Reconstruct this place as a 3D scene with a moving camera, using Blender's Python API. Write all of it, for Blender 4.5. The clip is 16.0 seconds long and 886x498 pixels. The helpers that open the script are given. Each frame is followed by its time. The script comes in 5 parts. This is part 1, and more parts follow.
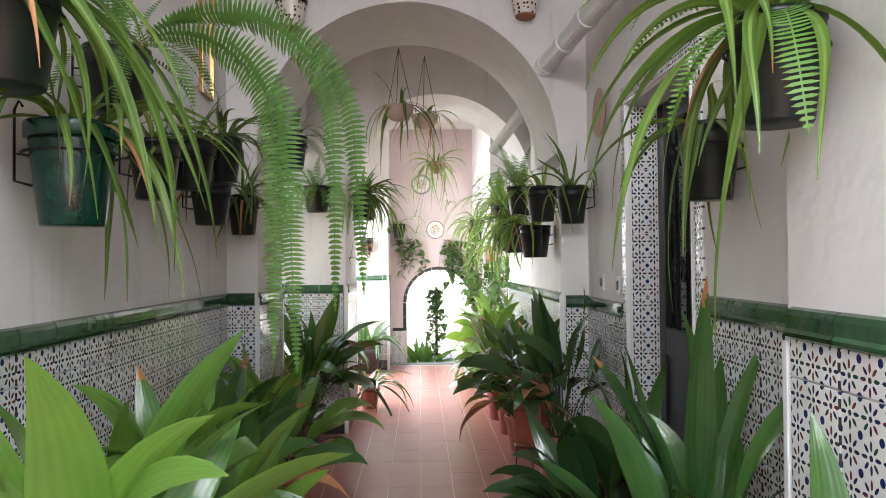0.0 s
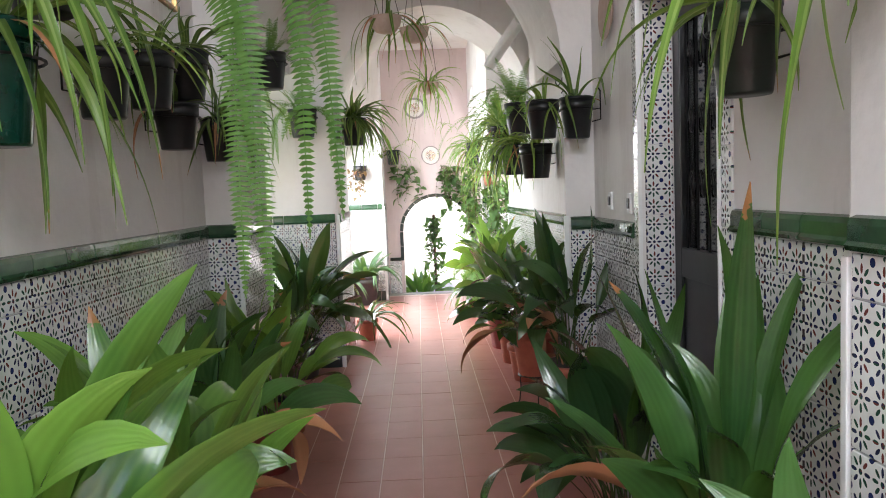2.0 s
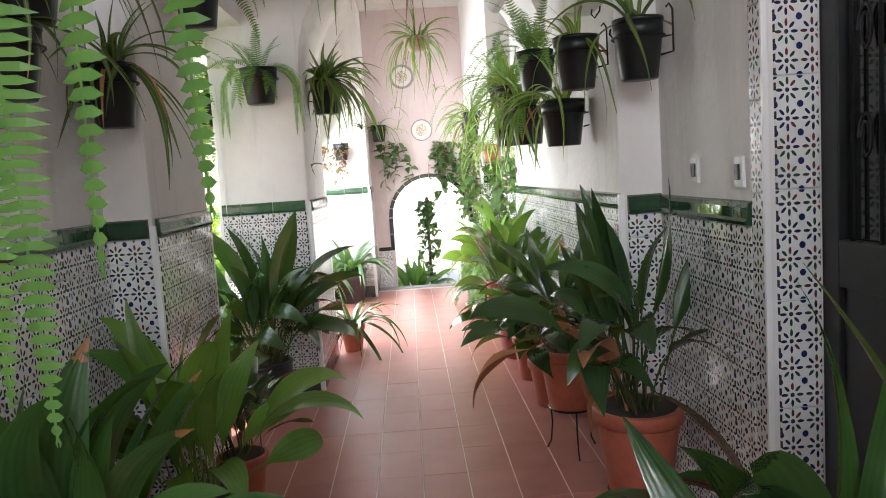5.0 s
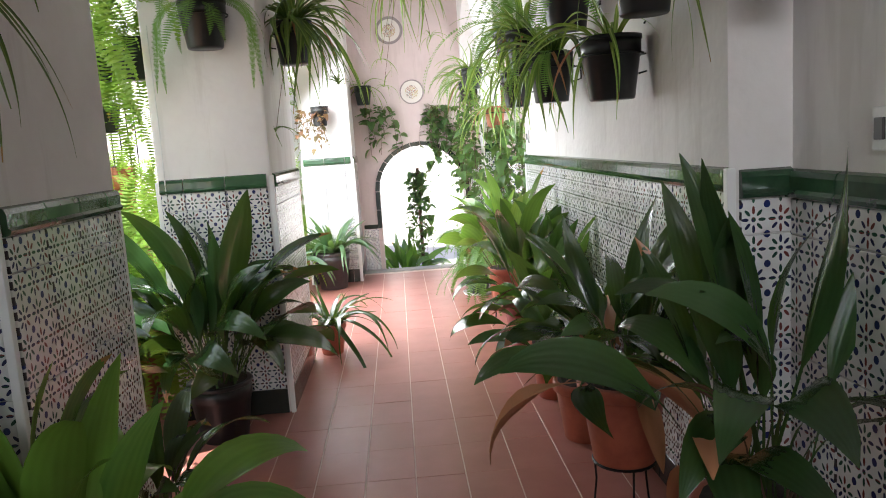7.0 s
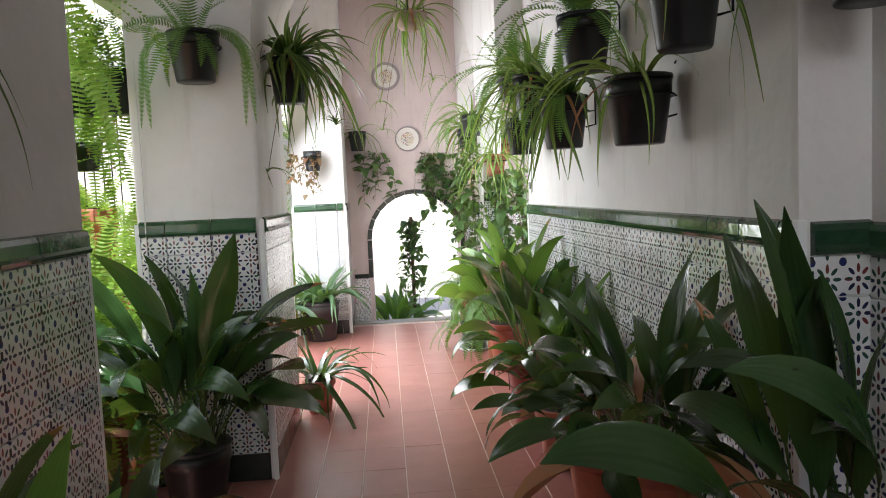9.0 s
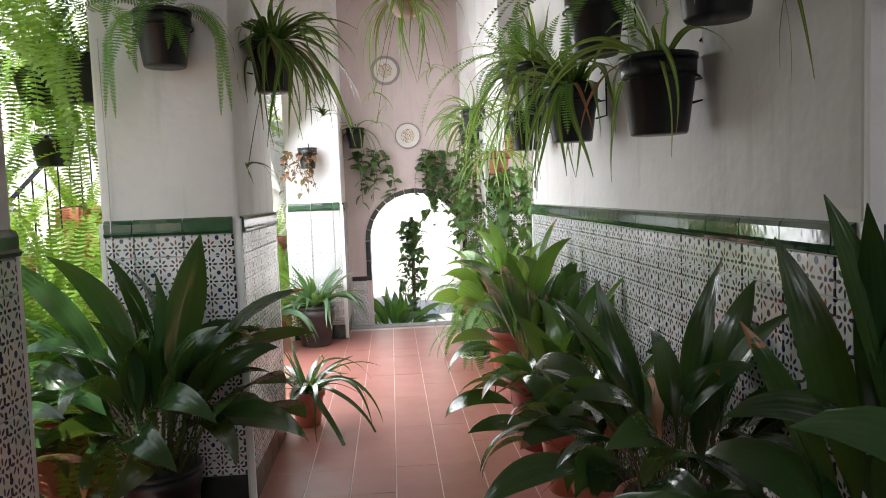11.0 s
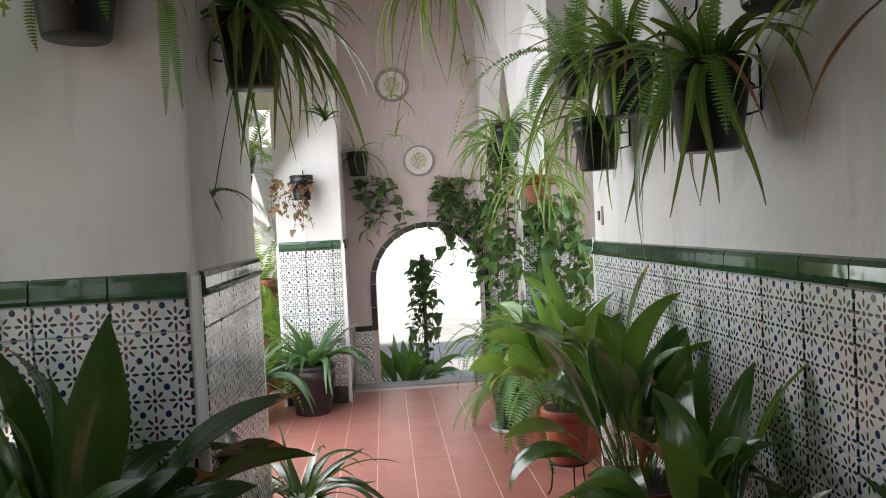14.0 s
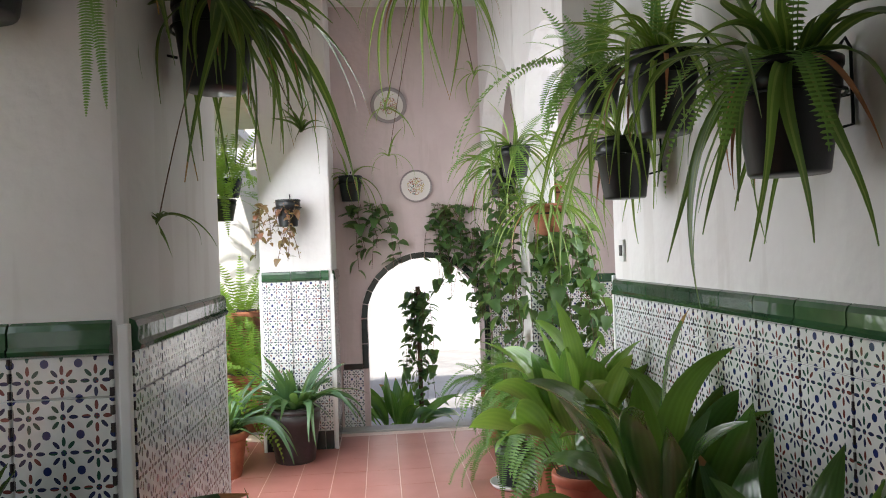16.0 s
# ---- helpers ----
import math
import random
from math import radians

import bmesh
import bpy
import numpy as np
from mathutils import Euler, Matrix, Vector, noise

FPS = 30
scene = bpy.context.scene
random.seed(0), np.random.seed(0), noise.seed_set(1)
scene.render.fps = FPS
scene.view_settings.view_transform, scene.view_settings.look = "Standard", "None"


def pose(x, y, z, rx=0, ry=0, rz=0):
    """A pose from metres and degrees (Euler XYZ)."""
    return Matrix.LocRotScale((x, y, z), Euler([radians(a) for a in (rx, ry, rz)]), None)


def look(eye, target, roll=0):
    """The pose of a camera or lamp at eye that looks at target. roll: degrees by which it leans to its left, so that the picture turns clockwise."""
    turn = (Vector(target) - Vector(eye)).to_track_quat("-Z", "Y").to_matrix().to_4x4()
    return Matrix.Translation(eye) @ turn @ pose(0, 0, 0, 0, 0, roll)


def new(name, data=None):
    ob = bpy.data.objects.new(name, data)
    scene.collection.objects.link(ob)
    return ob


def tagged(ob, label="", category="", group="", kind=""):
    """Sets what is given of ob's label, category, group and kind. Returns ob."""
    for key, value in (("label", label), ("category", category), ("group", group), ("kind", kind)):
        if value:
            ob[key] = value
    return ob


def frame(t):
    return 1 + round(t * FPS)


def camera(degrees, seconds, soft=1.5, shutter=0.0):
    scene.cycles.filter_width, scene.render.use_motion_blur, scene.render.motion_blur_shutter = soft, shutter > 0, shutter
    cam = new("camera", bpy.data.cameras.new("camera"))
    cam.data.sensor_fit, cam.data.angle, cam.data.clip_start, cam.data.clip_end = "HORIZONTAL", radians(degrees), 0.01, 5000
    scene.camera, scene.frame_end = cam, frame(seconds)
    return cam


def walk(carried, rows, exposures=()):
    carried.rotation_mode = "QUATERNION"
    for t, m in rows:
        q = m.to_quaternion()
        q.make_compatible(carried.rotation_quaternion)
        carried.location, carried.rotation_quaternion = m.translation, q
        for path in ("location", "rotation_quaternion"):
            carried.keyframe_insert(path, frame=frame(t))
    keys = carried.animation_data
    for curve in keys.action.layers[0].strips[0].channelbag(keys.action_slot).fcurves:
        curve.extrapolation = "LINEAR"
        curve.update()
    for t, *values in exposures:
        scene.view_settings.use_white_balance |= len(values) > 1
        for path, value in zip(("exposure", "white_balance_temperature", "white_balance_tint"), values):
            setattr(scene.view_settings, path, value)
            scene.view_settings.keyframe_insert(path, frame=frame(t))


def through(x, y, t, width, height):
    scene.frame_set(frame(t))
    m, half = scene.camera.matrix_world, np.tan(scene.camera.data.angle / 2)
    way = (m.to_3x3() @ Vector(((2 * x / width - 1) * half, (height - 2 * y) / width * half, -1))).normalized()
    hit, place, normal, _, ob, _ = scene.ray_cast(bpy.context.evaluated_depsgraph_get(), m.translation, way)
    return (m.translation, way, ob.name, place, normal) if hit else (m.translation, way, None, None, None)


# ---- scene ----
cam = camera(61.8, 16.0, 1.0)
PATH = [
    (0, (0.126, 1.806, 1.397), (0.188, 3.805, 1.433), -0.5),
    (0.5, (0.111, 1.814, 1.399), (0.176, 3.812, 1.425), -0.7),
    (1, (0.095, 1.845, 1.393), (0.16, 3.844, 1.4), -1.3),
    (1.5, (0.101, 1.957, 1.369), (0.173, 3.956, 1.344), -2.2),
    (2, (0.151, 2.1, 1.363), (0.212, 4.093, 1.208), -2.2),
    (2.5, (0.147, 2.262, 1.353), (0.211, 4.254, 1.184), -2.2),
    (3, (0.092, 2.446, 1.354), (0.165, 4.436, 1.165), -2.4),
    (3.5, (0.115, 2.652, 1.356), (0.181, 4.641, 1.158), -2.6),
    (3.7, (0.119, 2.725, 1.354), (0.186, 4.714, 1.16), -2.8),
    (5.8, (0.155, 3.658, 1.303), (0.237, 5.643, 1.073), -3.9),
    (6, (0.145, 3.762, 1.297), (0.231, 5.744, 1.041), -3.8),
    (6.5, (0.125, 4.003, 1.307), (0.223, 5.979, 1.014), -4.0),
    (7, (0.137, 4.24, 1.317), (0.243, 6.216, 1.031), -3.8),
    (7.5, (0.124, 4.405, 1.311), (0.246, 6.384, 1.05), -2.6),
    (8, (0.091, 4.479, 1.316), (0.231, 6.466, 1.139), -2.3),
    (8.2, (0.079, 4.491, 1.314), (0.227, 6.48, 1.166), -2.3),
    (10.3, (0.102, 4.603, 1.279), (0.251, 6.59, 1.115), -2.6),
    (10.5, (0.119, 4.669, 1.288), (0.276, 6.657, 1.125), -2.4),
    (11, (0.149, 4.814, 1.283), (0.284, 6.804, 1.132), -2.2),
    (11.5, (0.077, 5.008, 1.287), (0.192, 7.001, 1.16), -2.3),
    (12, (0.041, 5.205, 1.293), (0.158, 7.198, 1.165), -2.7),
    (12.5, (0.074, 5.416, 1.298), (0.186, 7.408, 1.17), -2.7),
    (13, (0.05, 5.602, 1.29), (0.165, 7.595, 1.164), -2.5),
    (13.5, (0.007, 5.764, 1.309), (0.15, 7.755, 1.183), -2.8),
    (14, (0.025, 5.906, 1.312), (0.18, 7.899, 1.245), -2.9),
    (14.5, (0.072, 6.039, 1.317), (0.225, 8.033, 1.279), -2.4),
    (15, (0.053, 6.185, 1.317), (0.214, 8.179, 1.277), -2.4),
    (15.5, (0.03, 6.302, 1.328), (0.203, 8.295, 1.295), -2.5),
    (16, (0.048, 6.348, 1.336), (0.217, 8.34, 1.343), -2.0),
]
EXPOSURES = [(0, 1.88), (3.5, 1.95), (6, 1.9), (8, 1.24), (10.5, 1.14), (11.5, 0.98), (13.5, 0.5), (16.0, 0.57)]
walk(cam, [(t, look(eye, target, roll)) for t, eye, target, roll in PATH], EXPOSURES)

# ---- world, sun, openings' skylight, entry fill lamp ----
world = bpy.data.worlds.new("sky")
scene.world = world
world.use_nodes = True
wn = world.node_tree
sky = wn.nodes.new("ShaderNodeTexSky")
sky.sky_type = "NISHITA"
sky.sun_disc = False
sky.sun_elevation = radians(50.5)
sky.sun_rotation = radians(198)
wn.links.new(sky.outputs[0], wn.nodes["Background"].inputs[0])
wn.nodes["Background"].inputs[1].default_value = 0.15

sun = new("sun", bpy.data.lights.new("sun", "SUN"))
sun.data.energy = 4.6
sun.data.angle = radians(0.6)
sun.data.color = (1.0, 0.95, 0.88)
sun.matrix_world = look((-2.0, 2.2, 7.7), (0.0, 8.2, 0.0))


def skylight(name, at, target, w, h, power, color=(0.92, 0.95, 1.0)):
    """Area lamp of that size, for daylight at openings and the entry fill."""
    lamp = new(name, bpy.data.lights.new(name, "AREA"))
    lamp.data.shape, lamp.data.size, lamp.data.size_y = "RECTANGLE", w, h
    lamp.data.energy, lamp.data.color = power, color
    lamp.matrix_world = look(at, target)


skylight("skylight_gap", (-1.35, 7.3, 1.7), (0.5, 7.0, 0.9), 1.0, 1.8, 3)
skylight("skylight_bay", (-1.1, 10.2, 1.4), (0.5, 10.1, 0.3), 2.2, 1.7, 50)
skylight("skylight_side", (1.9, 9.95, 1.8), (0.3, 9.95, 0.9), 0.9, 1.6, 20)
# fill lamp below an added ceiling hatch, brightens the near plants
skylight("fill_entry", (0.05, 0.9, 3.1), (0.0, 3.6, 0.6), 1.6, 1.2, 25)


# ---- materials ----
def mat(name, base=(0.5, 0.5, 0.5), rough=0.5, metal=0.0, spec=0.5):
    m = bpy.data.materials.new(name)
    m.use_nodes = True
    b = m.node_tree.nodes["Principled BSDF"]
    b.inputs["Base Color"].default_value = (*base, 1)
    b.inputs["Roughness"].default_value = rough
    b.inputs["Metallic"].default_value = metal
    b.inputs["Specular IOR Level"].default_value = spec
    return m, m.node_tree, b


def node(nt, kind, **sets):
    n = nt.nodes.new(kind)
    for k, v in sets.items():
        n.inputs[k.replace("_", " ")].default_value = v
    return n


def coords(nt, which="Object"):
    return nt.nodes.new("ShaderNodeTexCoord").outputs[which]


def world_coords(nt):
    return nt.nodes.new("ShaderNodeNewGeometry").outputs["Position"]


def math_node(nt, op, a, b=None, c=None):
    n = nt.nodes.new("ShaderNodeMath")
    n.operation = op
    for i, v in enumerate((a, b, c)):
        if v is None:
            continue
        if isinstance(v, (int, float)):
            n.inputs[i].default_value = v
        else:
            nt.links.new(v, n.inputs[i])
    return n.outputs[0]


def noise_tex(nt, co, scale, detail=4.0, rough=0.6):
    n = node(nt, "ShaderNodeTexNoise", Scale=scale, Detail=detail, Roughness=rough)
    nt.links.new(co, n.inputs["Vector"])
    return n.outputs["Fac"]


def ramp(nt, fac, stops):
    r = nt.nodes.new("ShaderNodeValToRGB")
    e = r.color_ramp.elements
    while len(e) < len(stops):
        e.new(0.5)
    for el, (p, c) in zip(e, stops):
        el.position, el.color = p, (*c, 1)
    nt.links.new(fac, r.inputs[0])
    return r.outputs[0]


def mix(nt, fac, a, b, mode="MIX"):
    m = nt.nodes.new("ShaderNodeMix")
    m.data_type, m.blend_type = "RGBA", mode
    for sock, v in ((m.inputs[0], fac), (m.inputs[6], a), (m.inputs[7], b)):
        if isinstance(v, (int, float)):
            sock.default_value = v
        elif isinstance(v, tuple):
            sock.default_value = (*v, 1)
        else:
            nt.links.new(v, sock)
    return m.outputs[2]


def bump(nt, b, height, strength=0.3, dist=0.01):
    n = node(nt, "ShaderNodeBump", Strength=strength, Distance=dist)
    nt.links.new(height, n.inputs["Height"])
    nt.links.new(n.outputs[0], b.inputs["Normal"])


def plaster_mat(name, light, dark):
    m, nt, b = mat(name, light, 0.75)
    co = world_coords(nt)
    big, fine = noise_tex(nt, co, 1.6, 6), noise_tex(nt, co, 24, 5)
    lump = noise_tex(nt, co, 5, 3)
    c = ramp(nt, big, [(0.3, dark), (0.6, light)])
    c = mix(nt, math_node(nt, "MULTIPLY", fine, 0.16), c, tuple(v * 0.7 for v in dark))
    flat = nt.nodes.new("ShaderNodeMapping")
    flat.inputs["Scale"].default_value = (7.0, 7.0, 0.7)
    nt.links.new(co, flat.inputs["Vector"])
    run = math_node(nt, "MULTIPLY", math_node(nt, "SUBTRACT", noise_tex(nt, flat.outputs[0], 1.0, 5), 0.56), 2.2)
    run = math_node(nt, "MAXIMUM", math_node(nt, "MINIMUM", run, 0.12), 0.0)
    c = mix(nt, run, c, (0.30, 0.24, 0.19))
    nt.links.new(c, b.inputs["Base Color"])
    h = math_node(nt, "ADD", math_node(nt, "MULTIPLY", lump, 1.6), math_node(nt, "MULTIPLY", fine, 0.25))
    bump(nt, b, h, 0.35, 0.02)
    return m


PLASTER = plaster_mat("white_plaster", (0.80, 0.78, 0.77), (0.72, 0.69, 0.68))
PINK = plaster_mat("pink_white_plaster", (0.64, 0.53, 0.52), (0.56, 0.45, 0.445))
STONE = plaster_mat("grey_stone", (0.42, 0.40, 0.38), (0.30, 0.29, 0.27))
WHITE_TRIM, _nt, _b = mat("white_trim", (0.80, 0.80, 0.80), 0.35)


def azulejo_mat():
    """Glazed tile: rows of eight-petalled flowers with dots between them."""
    m, nt, b = mat("star_azulejo", (0.8, 0.8, 0.8), 0.12)
    sep = nt.nodes.new("ShaderNodeSeparateXYZ")
    nt.links.new(coords(nt), sep.inputs[0])
    u = math_node(nt, "DIVIDE", sep.outputs[0], 0.0667)
    v = math_node(nt, "DIVIDE", sep.outputs[2], 0.0725)

    def cell(shift):
        fu = math_node(nt, "SUBTRACT", math_node(nt, "FRACT", math_node(nt, "ADD", u, shift)), 0.5)
        fv = math_node(nt, "SUBTRACT", math_node(nt, "FRACT", math_node(nt, "ADD", v, shift)), 0.5)
        r = math_node(nt, "SQRT", math_node(nt, "ADD", math_node(nt, "MULTIPLY", fu, fu), math_node(nt, "MULTIPLY", fv, fv)))
        return fu, fv, r

    fu, fv, r = cell(0.0)
    ang = math_node(nt, "DIVIDE", math_node(nt, "ARCTAN2", fv, fu), math.pi / 4)
    wedge = math_node(nt, "SUBTRACT", math_node(nt, "FRACT", math_node(nt, "ADD", ang, 16.5)), 0.5)
    across = math_node(nt, "DIVIDE", math_node(nt, "MULTIPLY", math_node(nt, "MULTIPLY", wedge, r), math.pi / 4), 0.058)
    along = math_node(nt, "DIVIDE", math_node(nt, "SUBTRACT", r, 0.315), 0.135)
    inside = math_node(nt, "ADD", math_node(nt, "MULTIPLY", across, across), math_node(nt, "MULTIPLY", along, along))
    petal = math_node(nt, "LESS_THAN", inside, 1.0)
    dot = math_node(nt, "LESS_THAN", r, 0.085)
    _, _, r2 = cell(0.5)
    corner = math_node(nt, "LESS_THAN", r2, 0.125)
    # colour of every petal ring by its own cell
    ids = nt.nodes.new("ShaderNodeCombineXYZ")
    nt.links.new(math_node(nt, "FLOOR", u), ids.inputs[0])
    nt.links.new(math_node(nt, "FLOOR", v), ids.inputs[1])
    nt.links.new(math_node(nt, "FLOOR", math_node(nt, "ADD", ang, 0.5)), ids.inputs[2])
    wn_ = nt.nodes.new("ShaderNodeTexWhiteNoise")
    nt.links.new(ids.outputs[0], wn_.inputs["Vector"])
    col = nt.nodes.new("ShaderNodeValToRGB")
    col.color_ramp.interpolation = "CONSTANT"
    e = col.color_ramp.elements
    e.new(0.4), e.new(0.72)
    for el, (p, c) in zip(e, [(0.0, (0.025, 0.03, 0.085)), (0.42, (0.025, 0.075, 0.055)), (0.76, (0.17, 0.045, 0.04))]):
        el.position, el.color = p, (*c, 1)
    nt.links.new(wn_.outputs["Value"], col.inputs[0])
    ink = math_node(nt, "MAXIMUM", petal, dot)
    grime = noise_tex(nt, world_coords(nt), 9, 4)
    glaze = ramp(nt, grime, [(0.3, (0.66, 0.65, 0.64)), (0.65, (0.78, 0.78, 0.78))])
    c = mix(nt, ink, glaze, col.outputs[0])
    c = mix(nt, corner, c, (0.02, 0.03, 0.13))
    # dashes along the tile's edges
    du = math_node(nt, "ABSOLUTE", math_node(nt, "SUBTRACT", math_node(nt, "DIVIDE", sep.outputs[0], 0.198), 0.5))
    edge = math_node(nt, "GREATER_THAN", du, 0.477)
    dash = math_node(nt, "LESS_THAN", math_node(nt, "FRACT", math_node(nt, "MULTIPLY", v, 2.0)), 0.55)
    c = mix(nt, math_node(nt, "MULTIPLY", edge, dash), c, (0.05, 0.04, 0.045))
    nt.links.new(c, b.inputs["Base Color"])
    relief = math_node(nt, "ADD", math_node(nt, "MULTIPLY", ink, -0.4), noise_tex(nt, world_coords(nt), 30, 2))
    bump(nt, b, relief, 0.12, 0.004)
    rr = math_node(nt, "ADD", math_node(nt, "MULTIPLY", grime, 0.12), 0.08)
    nt.links.new(rr, b.inputs["Roughness"])
    return m


AZULEJO = azulejo_mat()


def glaze_mat(name, light, dark, rough=0.08, scale=14):
    m, nt, b = mat(name, light, rough, 0, 0.6)
    info = nt.nodes.new("ShaderNodeObjectInfo")
    n = noise_tex(nt, world_coords(nt), scale, 4)
    f = math_node(nt, "ADD", math_node(nt, "MULTIPLY", info.outputs["Random"], 0.35), math_node(nt, "MULTIPLY", n, 0.7))
    nt.links.new(ramp(nt, f, [(0.2, dark), (0.8, light)]), b.inputs["Base Color"])
    bump(nt, b, noise_tex(nt, world_coords(nt), 18, 2), 0.12, 0.006)
    return m


GREEN_GLAZE = glaze_mat("green_glaze", (0.045, 0.12, 0.055), (0.012, 0.035, 0.02))
BLACK_GLAZE = glaze_mat("dark_green_black_glaze", (0.03, 0.04, 0.035), (0.012, 0.015, 0.014), 0.15)
CYAN_GLAZE = glaze_mat("bottle_green_glaze", (0.004, 0.052, 0.034), (0.0015, 0.014, 0.010), 0.12, 22)


def floor_mat():
    m, nt, b = mat("red_clay_tile", (0.32, 0.1, 0.07), 0.3)
    info = nt.nodes.new("ShaderNodeObjectInfo")
    co = world_coords(nt)
    f = math_node(nt, "ADD", math_node(nt, "MULTIPLY", info.outputs["Random"], 0.14), math_node(nt, "MULTIPLY", noise_tex(nt, co, 5, 6), 0.85))
    c = ramp(nt, f, [(0.15, (0.31, 0.115, 0.094)), (0.5, (0.385, 0.15, 0.125)), (0.85, (0.45, 0.19, 0.16))])
    dust = math_node(nt, "GREATER_THAN", noise_tex(nt, co, 70, 2), 0.74)
    c = mix(nt, math_node(nt, "MULTIPLY", dust, 0.35), c, (0.5, 0.36, 0.3))
    nt.links.new(c, b.inputs["Base Color"])
    nt.links.new(math_node(nt, "ADD", math_node(nt, "MULTIPLY", noise_tex(nt, co, 3.5, 5), 0.12), 0.31), b.inputs["Roughness"])
    bump(nt, b, noise_tex(nt, co, 12, 4), 0.05, 0.005)
    return m


FLOOR_TILE = floor_mat()
GROUT = plaster_mat("pale_grout", (0.80, 0.66, 0.60), (0.60, 0.42, 0.36))


def leaf_mat(name, young, old, stripe=0.0, stripe_color=(0.35, 0.42, 0.15), rough=0.32, tip=0.25, veins=34.0, through=0.3, wax=0.0):
    """Leaf with veins along it, an optional pale middle stripe, brown tips on some leaves and light shining through."""
    m, nt, b = mat(name, young, rough)
    b.inputs["Coat Weight"].default_value = wax
    b.inputs["Coat Roughness"].default_value = 0.16
    uv = nt.nodes.new("ShaderNodeUVMap")
    sep = nt.nodes.new("ShaderNodeSeparateXYZ")
    nt.links.new(uv.outputs[0], sep.inputs[0])
    info = nt.nodes.new("ShaderNodeObjectInfo")
    co = world_coords(nt)
    f = math_node(nt, "ADD", math_node(nt, "MULTIPLY", info.outputs["Random"], 0.6), math_node(nt, "MULTIPLY", noise_tex(nt, co, 9, 3), 0.5))
    c = ramp(nt, f, [(0.2, old), (0.85, young)])
    side = math_node(nt, "ABSOLUTE", math_node(nt, "SUBTRACT", sep.outputs[0], 0.5))
    if stripe > 0:
        c = mix(nt, math_node(nt, "LESS_THAN", side, stripe), c, stripe_color)
    wave = math_node(nt, "SINE", math_node(nt, "MULTIPLY", sep.outputs[0], veins))
    c = mix(nt, math_node(nt, "MULTIPLY", math_node(nt, "ADD", wave, 1.0), 0.075), c, tuple(v * 1.6 for v in young))
    dry = math_node(nt, "MULTIPLY",
                    math_node(nt, "GREATER_THAN", math_node(nt, "ADD", sep.outputs[1], math_node(nt, "MULTIPLY", noise_tex(nt, co, 30, 2), 0.12)), 1.0),
                    math_node(nt, "LESS_THAN", info.outputs["Random"], tip))
    c = mix(nt, dry, c, (0.33, 0.14, 0.06))
    nt.links.new(c, b.inputs["Base Color"])
    bump(nt, b, math_node(nt, "ADD", math_node(nt, "MULTIPLY", wave, 0.4), math_node(nt, "MULTIPLY", noise_tex(nt, co, 16, 3), 3.2)), 0.2, 0.003)
    t = nt.nodes.new("ShaderNodeBsdfTranslucent")
    nt.links.new(mix(nt, 0.6, c, (0.32, 0.5, 0.04), "SCREEN"), t.inputs[0])
    ms = nt.nodes.new("ShaderNodeMixShader")
    ms.inputs[0].default_value = through
    nt.links.new(b.outputs[0], ms.inputs[1])
    nt.links.new(t.outputs[0], ms.inputs[2])
    nt.links.new(ms.outputs[0], nt.nodes["Material Output"].inputs[0])
    return m


LEAF_BRIGHT = leaf_mat("fresh_aspidistra_leaf", (0.14, 0.285, 0.045), (0.035, 0.12, 0.028), 0, rough=0.27, tip=0.04, wax=0.5)
# dark green leaf; its base also carries the backlit shade of the pier plant
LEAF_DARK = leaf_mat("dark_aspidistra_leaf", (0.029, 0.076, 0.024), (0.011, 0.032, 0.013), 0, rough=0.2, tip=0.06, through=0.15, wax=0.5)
LEAF_MID = leaf_mat("green_aspidistra_leaf", (0.055, 0.145, 0.03), (0.016, 0.058, 0.018), 0, rough=0.26, tip=0.08, through=0.2, wax=0.5)
LEAF_SPIDER = leaf_mat("spider_plant_leaf", (0.17, 0.28, 0.045), (0.06, 0.135, 0.025), 0.13, (0.30, 0.38, 0.12), 0.38, 0.15, 12)
LEAF_SPIDER_WIDE = leaf_mat("broad_spider_plant_leaf", (0.105, 0.20, 0.032), (0.035, 0.09, 0.018), 0.13, (0.19, 0.28, 0.075), 0.34, 0.15, 12)
LEAF_SPIDER_DARK = leaf_mat("dark_strap_leaf", (0.06, 0.12, 0.03), (0.02, 0.055, 0.018), 0.1, (0.16, 0.22, 0.06), 0.38, 0.25, 12)
LEAF_FERN = leaf_mat("fern_frond", (0.12, 0.26, 0.052), (0.05, 0.14, 0.03), 0, rough=0.5, tip=0.0, veins=6)
# sunlit copy of LEAF_FERN: the daylight is put into a lighter base colour
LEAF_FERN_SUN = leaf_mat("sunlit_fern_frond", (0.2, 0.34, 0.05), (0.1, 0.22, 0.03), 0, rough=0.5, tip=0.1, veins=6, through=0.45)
LEAF_POTHOS = leaf_mat("pothos_leaf", (0.10, 0.19, 0.06), (0.035, 0.08, 0.04), 0, rough=0.4, tip=0.15, veins=9)
LEAF_RED = leaf_mat("reddish_begonia_leaf", (0.22, 0.09, 0.06), (0.09, 0.05, 0.03), 0, rough=0.45, tip=0.3, veins=9)
LEAF_BLUE = leaf_mat("blue_green_strap_leaf", (0.07, 0.15, 0.07), (0.03, 0.08, 0.04), 0, rough=0.35, tip=0.1, veins=9)
LEAF_DRY, _nt, _b = mat("withered_leaf", (0.42, 0.19, 0.09), 0.7)
STEM, _nt, _b = mat("brown_stem", (0.12, 0.07, 0.04), 0.7)


